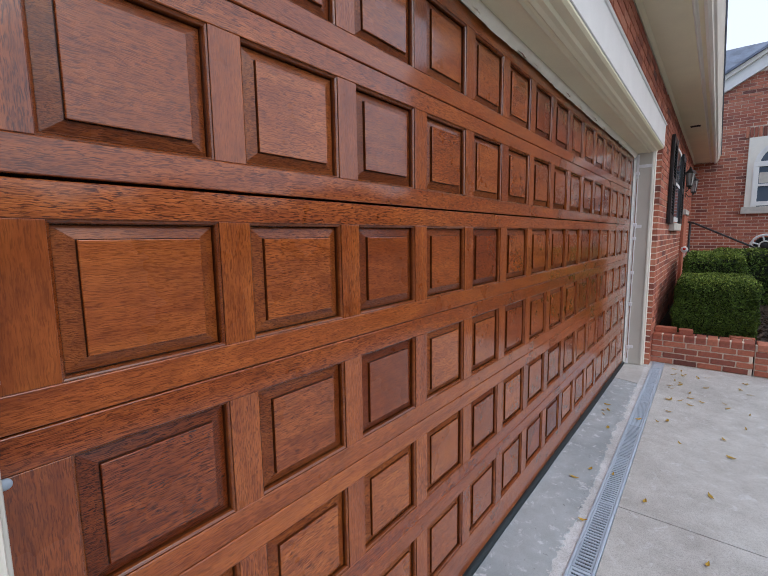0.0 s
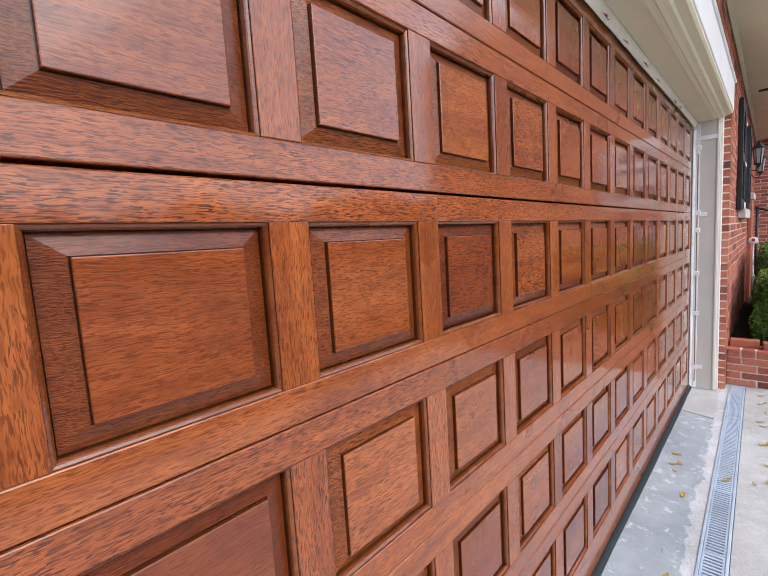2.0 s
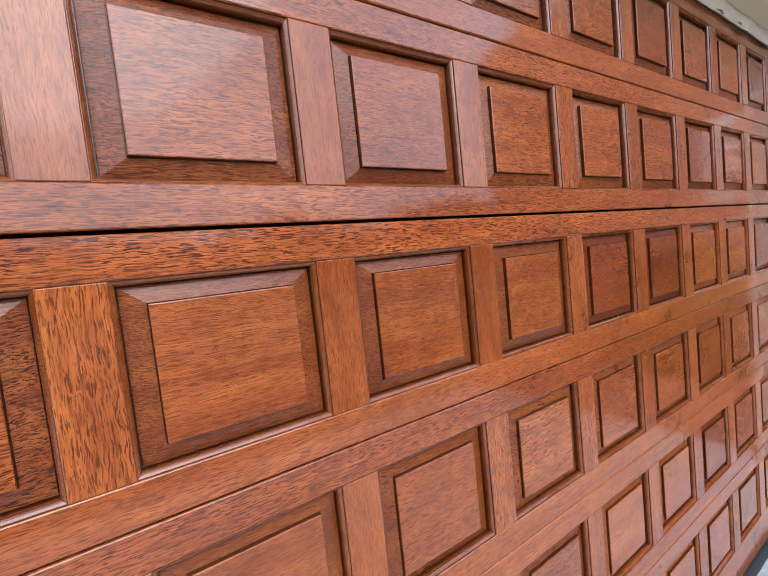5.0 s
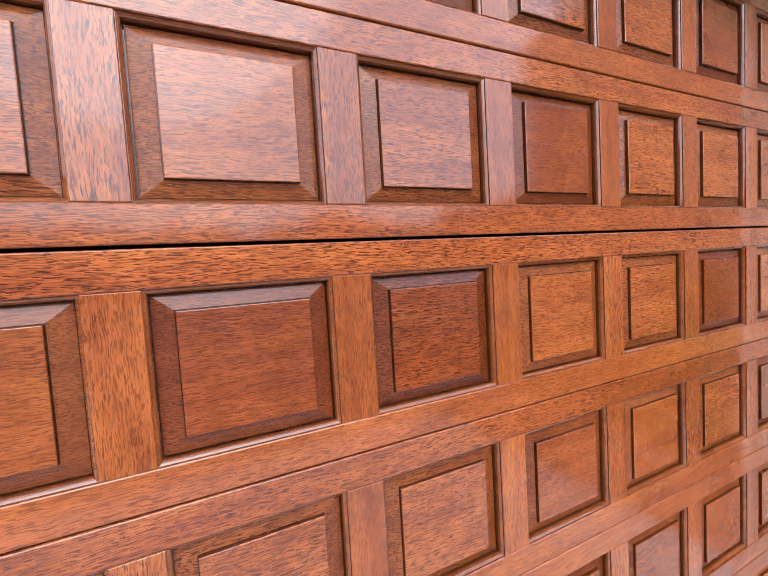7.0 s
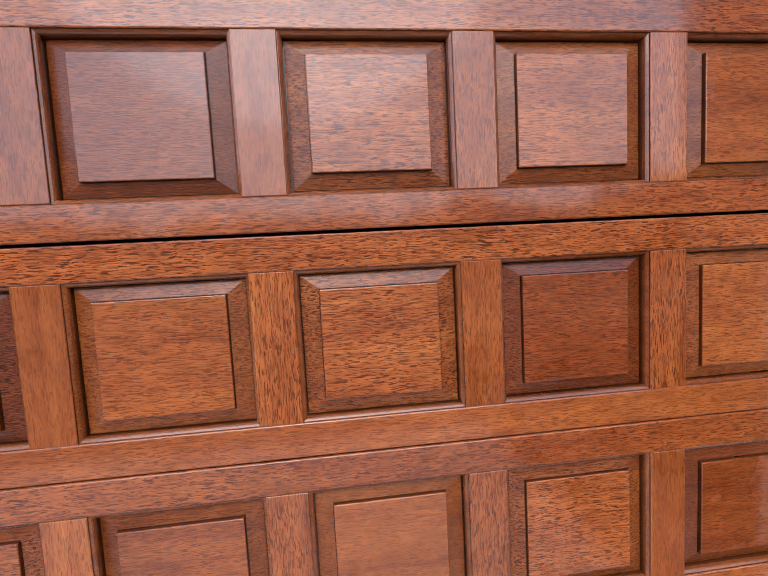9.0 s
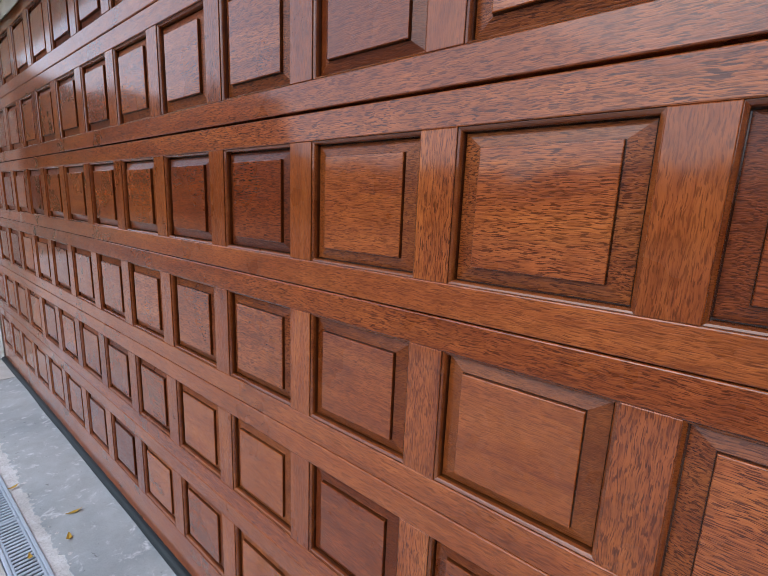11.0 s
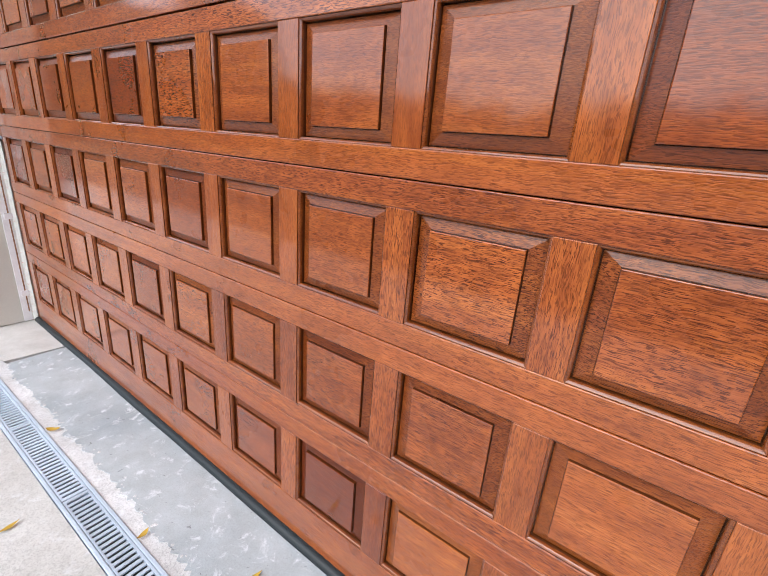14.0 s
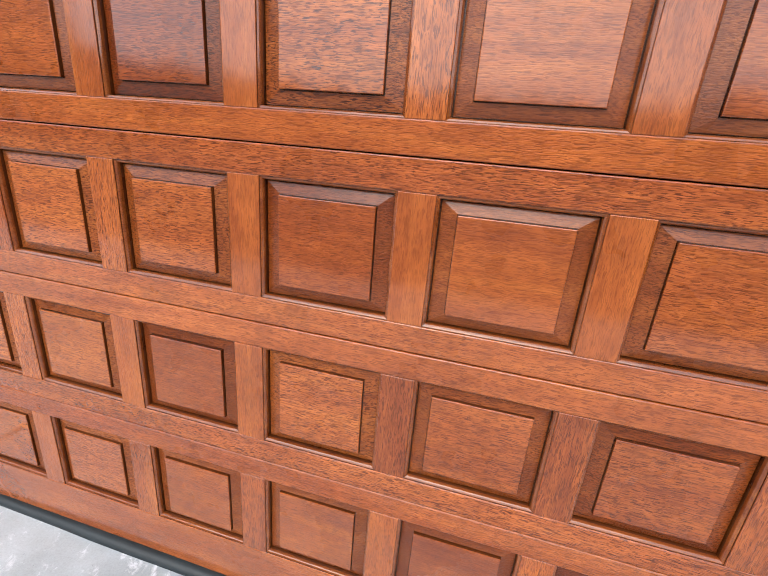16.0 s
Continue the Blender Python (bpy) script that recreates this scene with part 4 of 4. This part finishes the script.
def hose_reel(x, y, z, r):
    """A white spoked reel on a wall bracket."""
    o = thing("hose_reel", "white plastic hose reel with spoked side on brick wall", "hose reel", at=(x, y, z))
    ring = [(0.0, r * math.cos(w), r * math.sin(w)) for w in (2 * math.pi * i / 28 for i in range(29))]
    tube("rim", ring, 0.022, WHITE_PAINT, o)
    tube("inner_rim", [(p, q * 0.42, t * 0.42) for p, q, t in ring], 0.014, WHITE_PAINT, o)
    for i in range(6):
        w = 2 * math.pi * (i + 0.3) / 6
        tube("spoke", [(0.0, 0.38 * r * math.cos(w), 0.38 * r * math.sin(w)), (0.0, r * math.cos(w), r * math.sin(w))], 0.015, WHITE_PAINT, o, 6)
    tube("drum", [(0.02, 0.0, 0.0), (0.11, 0.0, 0.0)], r * 0.8, IRON, o, 18, "dark coiled hose on the drum")
    box("bracket", (0.10, -0.05, -r), (0.145, 0.05, r * 0.6), WHITE_PAINT, o, 0.004)


hose_reel(MAIN_X - 0.155, -1.43, 1.10, 0.21)
sign = thing("yard_sign", "small white oval yard sign on a thin stake", "sign", at=(8.25, -0.30, 0.30))
lathe("face", [(0.0, 0.0), (0.048, 0.0), (0.052, 0.005), (0.048, 0.010), (0.0, 0.010)], WHITE_PAINT, sign, (0.0, 0.0, 0.80), 20).rotation_euler = (0, radians(-90), 0)
lathe("emblem", [(0.0, 0.0), (0.020, 0.0), (0.020, 0.002), (0.0, 0.002)], RED_INK, sign, (-0.011, 0.0, 0.81), 16, "red disc").rotation_euler = (0, radians(-90), 0)
tube("stake", [(0.006, 0.0, -0.02), (0.006, 0.0, 0.77)], 0.006, DEVICE, sign)

# bark chips over the bed
verts, faces = [], []
rng = random.Random(14)
for i in range(5200):
    c = Vector((rng.uniform(5.35, 8.9), rng.uniform(-2.3, -1.09), 0.241 + rng.random() ** 2 * 0.02))
    u = Vector((rng.gauss(0, 1), rng.gauss(0, 1), rng.gauss(0, 0.35))).normalized() * rng.uniform(0.008, 0.034)
    v = u.cross(Vector((rng.gauss(0, 0.4), rng.gauss(0, 0.4), 1))).normalized() * rng.uniform(0.004, 0.011)
    q = len(verts)
    verts += [c - u, c + v * 1.2, c + u, c - v, c + Vector((0, 0, -0.012))]
    faces += [(q, q + 3, q + 2, q + 1), (q, q + 1, q + 4), (q + 1, q + 2, q + 4), (q + 2, q + 3, q + 4), (q + 3, q, q + 4)]
tagged(put("bark_chips", mesh_of("bark_chips", verts, faces, CHIPS)), "dark brown bark chips over the flower bed", "mulch", "", "stuff")

# ---------------------------------------------------------------- things in the door frame
def masking_strip(x, s, wide):
    """White tape and printed film along the edge of the door."""
    t = thing("masking_strip", "white masking tape strip with torn printed film edge along door", "masking tape", "masking strips")
    rng = random.Random(int(x * 10) + 3)
    box("tape", (min(x - s * 0.006, x), -wide, 0.004), (max(x - s * 0.006, x), 0.0, 2.15), TAPE, t, 0.001)
    verts, faces, rows = [], [], []
    z, k = 0.01, 0
    while z < 2.12:
        slow, quick = noise.noise(Vector((x, z * 3.0, 0.6))), noise.noise(Vector((x, z * 17.0, 2.6)))
        wide_ = 0.017 + 0.005 * slow + 0.003 * quick
        rows.append((z, wide_))
        verts += [(x - s * 0.0065, -0.030 + 0.003 * quick, z), (x - s * 0.0075, -0.022 + 0.004 * slow, z), (x - s * (0.0065 + wide_ * 0.5), -0.014 - 0.004 * quick, z), (x - s * (0.0065 + wide_), -0.006 + rng.uniform(-0.002, 0.002), z)]
        if k:
            q = k * 4
            faces += [(q - 4 + j, q - 3 + j, q + 1 + j, q + j) for j in range(3)]
        z += rng.uniform(0.008, 0.022)
        k += 1
    put("film", mesh_of("film", verts, faces, FILM), t, label="crinkled translucent white film edge")
    box("stained_edge", (min(x - s * 0.0072, x - s * 0.006), -0.040, 0.06), (max(x - s * 0.0072, x - s * 0.006), -0.033, 1.92), KRAFT, t, 0.0, "brown stained edge of the tape")
    pv, pf = [], []
    for i in range(44):
        z = 0.05 + i * 0.046 + rng.uniform(-0.012, 0.012)
        wide_ = min(rows, key=lambda q: abs(q[0] - z))[1]
        for _ in range(rng.randint(3, 5)):
            u = rng.uniform(0.15, 0.8)
            cx, cy, cz = x - s * (0.007 + wide_ * u), -0.0255 + 0.013 * u, z + rng.uniform(-0.007, 0.007)
            hw, hh, lean = rng.uniform(0.0012, 0.0032), rng.uniform(0.0008, 0.0030), rng.uniform(-0.002, 0.002)
            q = len(pv)
            pv += [(cx - hw, cy - 0.002, cz - hh), (cx + hw, cy - 0.002, cz - hh + lean), (cx + hw + lean, cy - 0.002, cz + hh + lean), (cx - hw + lean, cy - 0.002, cz + hh)]
            pf.append((q, q + 1, q + 2, q + 3))
    tagged(put("print", mesh_of("print", pv, pf, RED_INK), t), "small broken red print bars on the film", "", "", "stuff")
    for z in (1.30, 1.44, 1.95, 0.95, 0.62, 0.16):
        box("tape_patch", (min(x - s * 0.013, x), -0.058, z), (max(x - s * 0.013, x), -0.020, z + 0.035), TAPE, t, 0.004, seg=2)
    return t


masking_strip(JAMB_R, 1, 0.048)
masking_strip(JAMB_L + 0.001, -1, 0.068)
for nm, z, w in (("tape_piece", 2.02, 0.11), ("tape_piece", 1.425, 0.05), ("tape_piece", 0.17, 0.04)):
    tagged(box(nm, (JAMB_R - 0.007, -0.049 - w, z), (JAMB_R - 0.0005, -0.0485, z + 0.032), TAPE, None, 0.0015), "torn strip of white tape on the jamb", "tape", "tape pieces")

# masking paper along the head: taped flat to the soffit, crumpled and torn along its lower edge
rng = random.Random(21)
head_paper = thing("masking_paper", "crumpled cream masking paper taped along the door head, torn lower edge", "masking paper")
verts, faces, k, x = [], [], 0, 0.0
while x < 4.88:
    slow, quick, tiny = (noise.noise(Vector((x * f, q, 0.0))) for f, q in ((2.3, 0.2), (9.0, 3.1), (31.0, 7.7)))
    drop = 0.040 + 0.012 * slow + 0.011 * quick + 0.007 * tiny
    puff = 0.020 + 0.010 * quick + 0.008 * tiny
    verts += [(x, -0.030 - 0.002 * quick, HEAD_Z - 0.0015), (x, -0.026 - puff * 0.4, HEAD_Z - 0.008 - 0.003 * slow), (x, -0.016 - puff * 0.7, HEAD_Z - 0.018 - 0.004 * tiny), (x, -0.010 - puff * 0.6, HEAD_Z - drop * 0.75),
              (x + 0.006 * tiny, -0.007 - puff * (0.25 + 0.5 * max(0.0, quick)), HEAD_Z - drop)]
    if k:
        q = 5 * k
        for j in range(4):
            faces.append((q - 5 + j, q + j, q + j + 1, q - 4 + j))
    x += rng.uniform(0.008, 0.024)
    k += 1
put("paper", mesh_of("paper", verts, faces, PAPER, True), head_paper)
for i in range(11):
    # torn flaps that curl away from the edge, brown inside
    x, w = 0.55 + i * 0.36 + rng.uniform(-0.13, 0.13), rng.uniform(0.03, 0.10)
    z = HEAD_Z - 0.045 + rng.uniform(-0.006, 0.006)
    put("torn_flap", mesh_of("torn_flap", [(x, -0.020, z + 0.010), (x + w, -0.022, z + 0.008), (x + w * 0.9, -0.034, z - 0.003), (x + w * 0.55, -0.030, z - 0.010), (x + w * 0.2, -0.036, z - 0.001)], [(0, 1, 2, 3, 4)], KRAFT if i % 2 else PAPER), head_paper)

bolt = lathe("edge_bolt", [(0.0, 0.0), (0.008, 0.0), (0.008, 0.003), (0.005, 0.005), (0.0, 0.0055)], DRAIN, None, (0.012, -0.0005, 1.056), 14)
bolt.rotation_euler = (radians(90), 0, 0)
tagged(bolt, "round grey metal bolt head on the door edge", "bolt")

# sensor on the door's jamb
sensor = thing("door_sensor", "grey rounded plastic sensor box on the jamb", "sensor")
def rounded_plate(name, y0, y1, z0, z1, x0, x1, r, material, parent):
    pts = []
    for cy, cz, a0 in ((y1 - r, z1 - r, 0), (y0 + r, z1 - r, 90), (y0 + r, z0 + r, 180), (y1 - r, z0 + r, 270)):
        for i in range(6):
            w = radians(a0 + i * 18)
            pts.append((cy + r * math.cos(w), cz + r * math.sin(w)))
    prism(name, pts, "x", x0, x1, material, parent)
rounded_plate("body", -0.150, -0.095, 1.215, 1.365, JAMB_L + 0.001, JAMB_L + 0.016, 0.018, DEVICE, sensor)
rounded_plate("cover", -0.146, -0.099, 1.219, 1.361, JAMB_L + 0.016, JAMB_L + 0.021, 0.016, DEVICE, sensor)


# ---------------------------------------------------------------- fallen leaves
def leaf_mesh(length, width, curl, seed):
    rng = random.Random(seed)
    verts, faces, k = [], [], 9
    for i in range(k):
        t = i / (k - 1)
        w = width * (math.sin(math.pi * t) ** 0.8) * (1 + 0.15 * math.sin(9 * t + seed)) / 2 + 0.0006
        zz = curl * (2 * t - 1) ** 2 + 0.002
        verts += [(length * (t - 0.5), -w, zz + 0.08 * w + curl * 0.3), (length * (t - 0.5), 0.0, zz), (length * (t - 0.5), w, zz + 0.08 * w + curl * 0.15)]
        if i:
            q = 3 * i
            faces += [(q - 3, q - 2, q + 1, q), (q - 2, q - 1, q + 2, q + 1)]
    return mesh_of("fallen_leaf", verts, faces, DEAD_LEAF)


leaf_kinds = [leaf_mesh(0.052, 0.020, 0.007, 1), leaf_mesh(0.042, 0.016, 0.008, 2), leaf_mesh(0.058, 0.014, 0.006, 3), leaf_mesh(0.036, 0.011, 0.009, 4)]
rng = random.Random(77)
spots = [(3.56, -0.103), (3.42, -0.104), (3.45, -0.132), (3.34, -0.121), (3.11, -0.19), (2.465, -0.216), (2.322, -0.164), (2.475, -0.333), (3.39, -0.341), (2.305, -0.508), (3.69, -0.504), (3.43, -0.454),
         (3.49, -0.511), (3.97, -0.48), (4.29, -0.482), (3.14, -0.606), (1.228, -0.298), (1.962, -0.292), (1.64, -0.532), (1.98, -0.769), (3.11, -0.864), (3.37, -0.833), (2.56, -0.774), (3.65, -0.955)]
for i in range(26):
    spots.append((rng.uniform(3.9, 4.95), -0.42 - abs(rng.gauss(0, 0.35))))
for i in range(20):
    spots.append((rng.uniform(0.8, 4.9), -0.95 - abs(rng.gauss(0, 0.9))))
for i, (x, y) in enumerate(spots):
    z = 0.003 if DR1 < y - SHIFT - SLANT * x < DR0 + 0.02 else 0.001
    ob = put("fallen_leaf", leaf_kinds[i % 4], None, (x, y, z), turn=(0, 0, rng.uniform(0, 6.28)))
    tagged(ob, "dry yellow-brown fallen leaf on the concrete", "leaf", "fallen leaves")
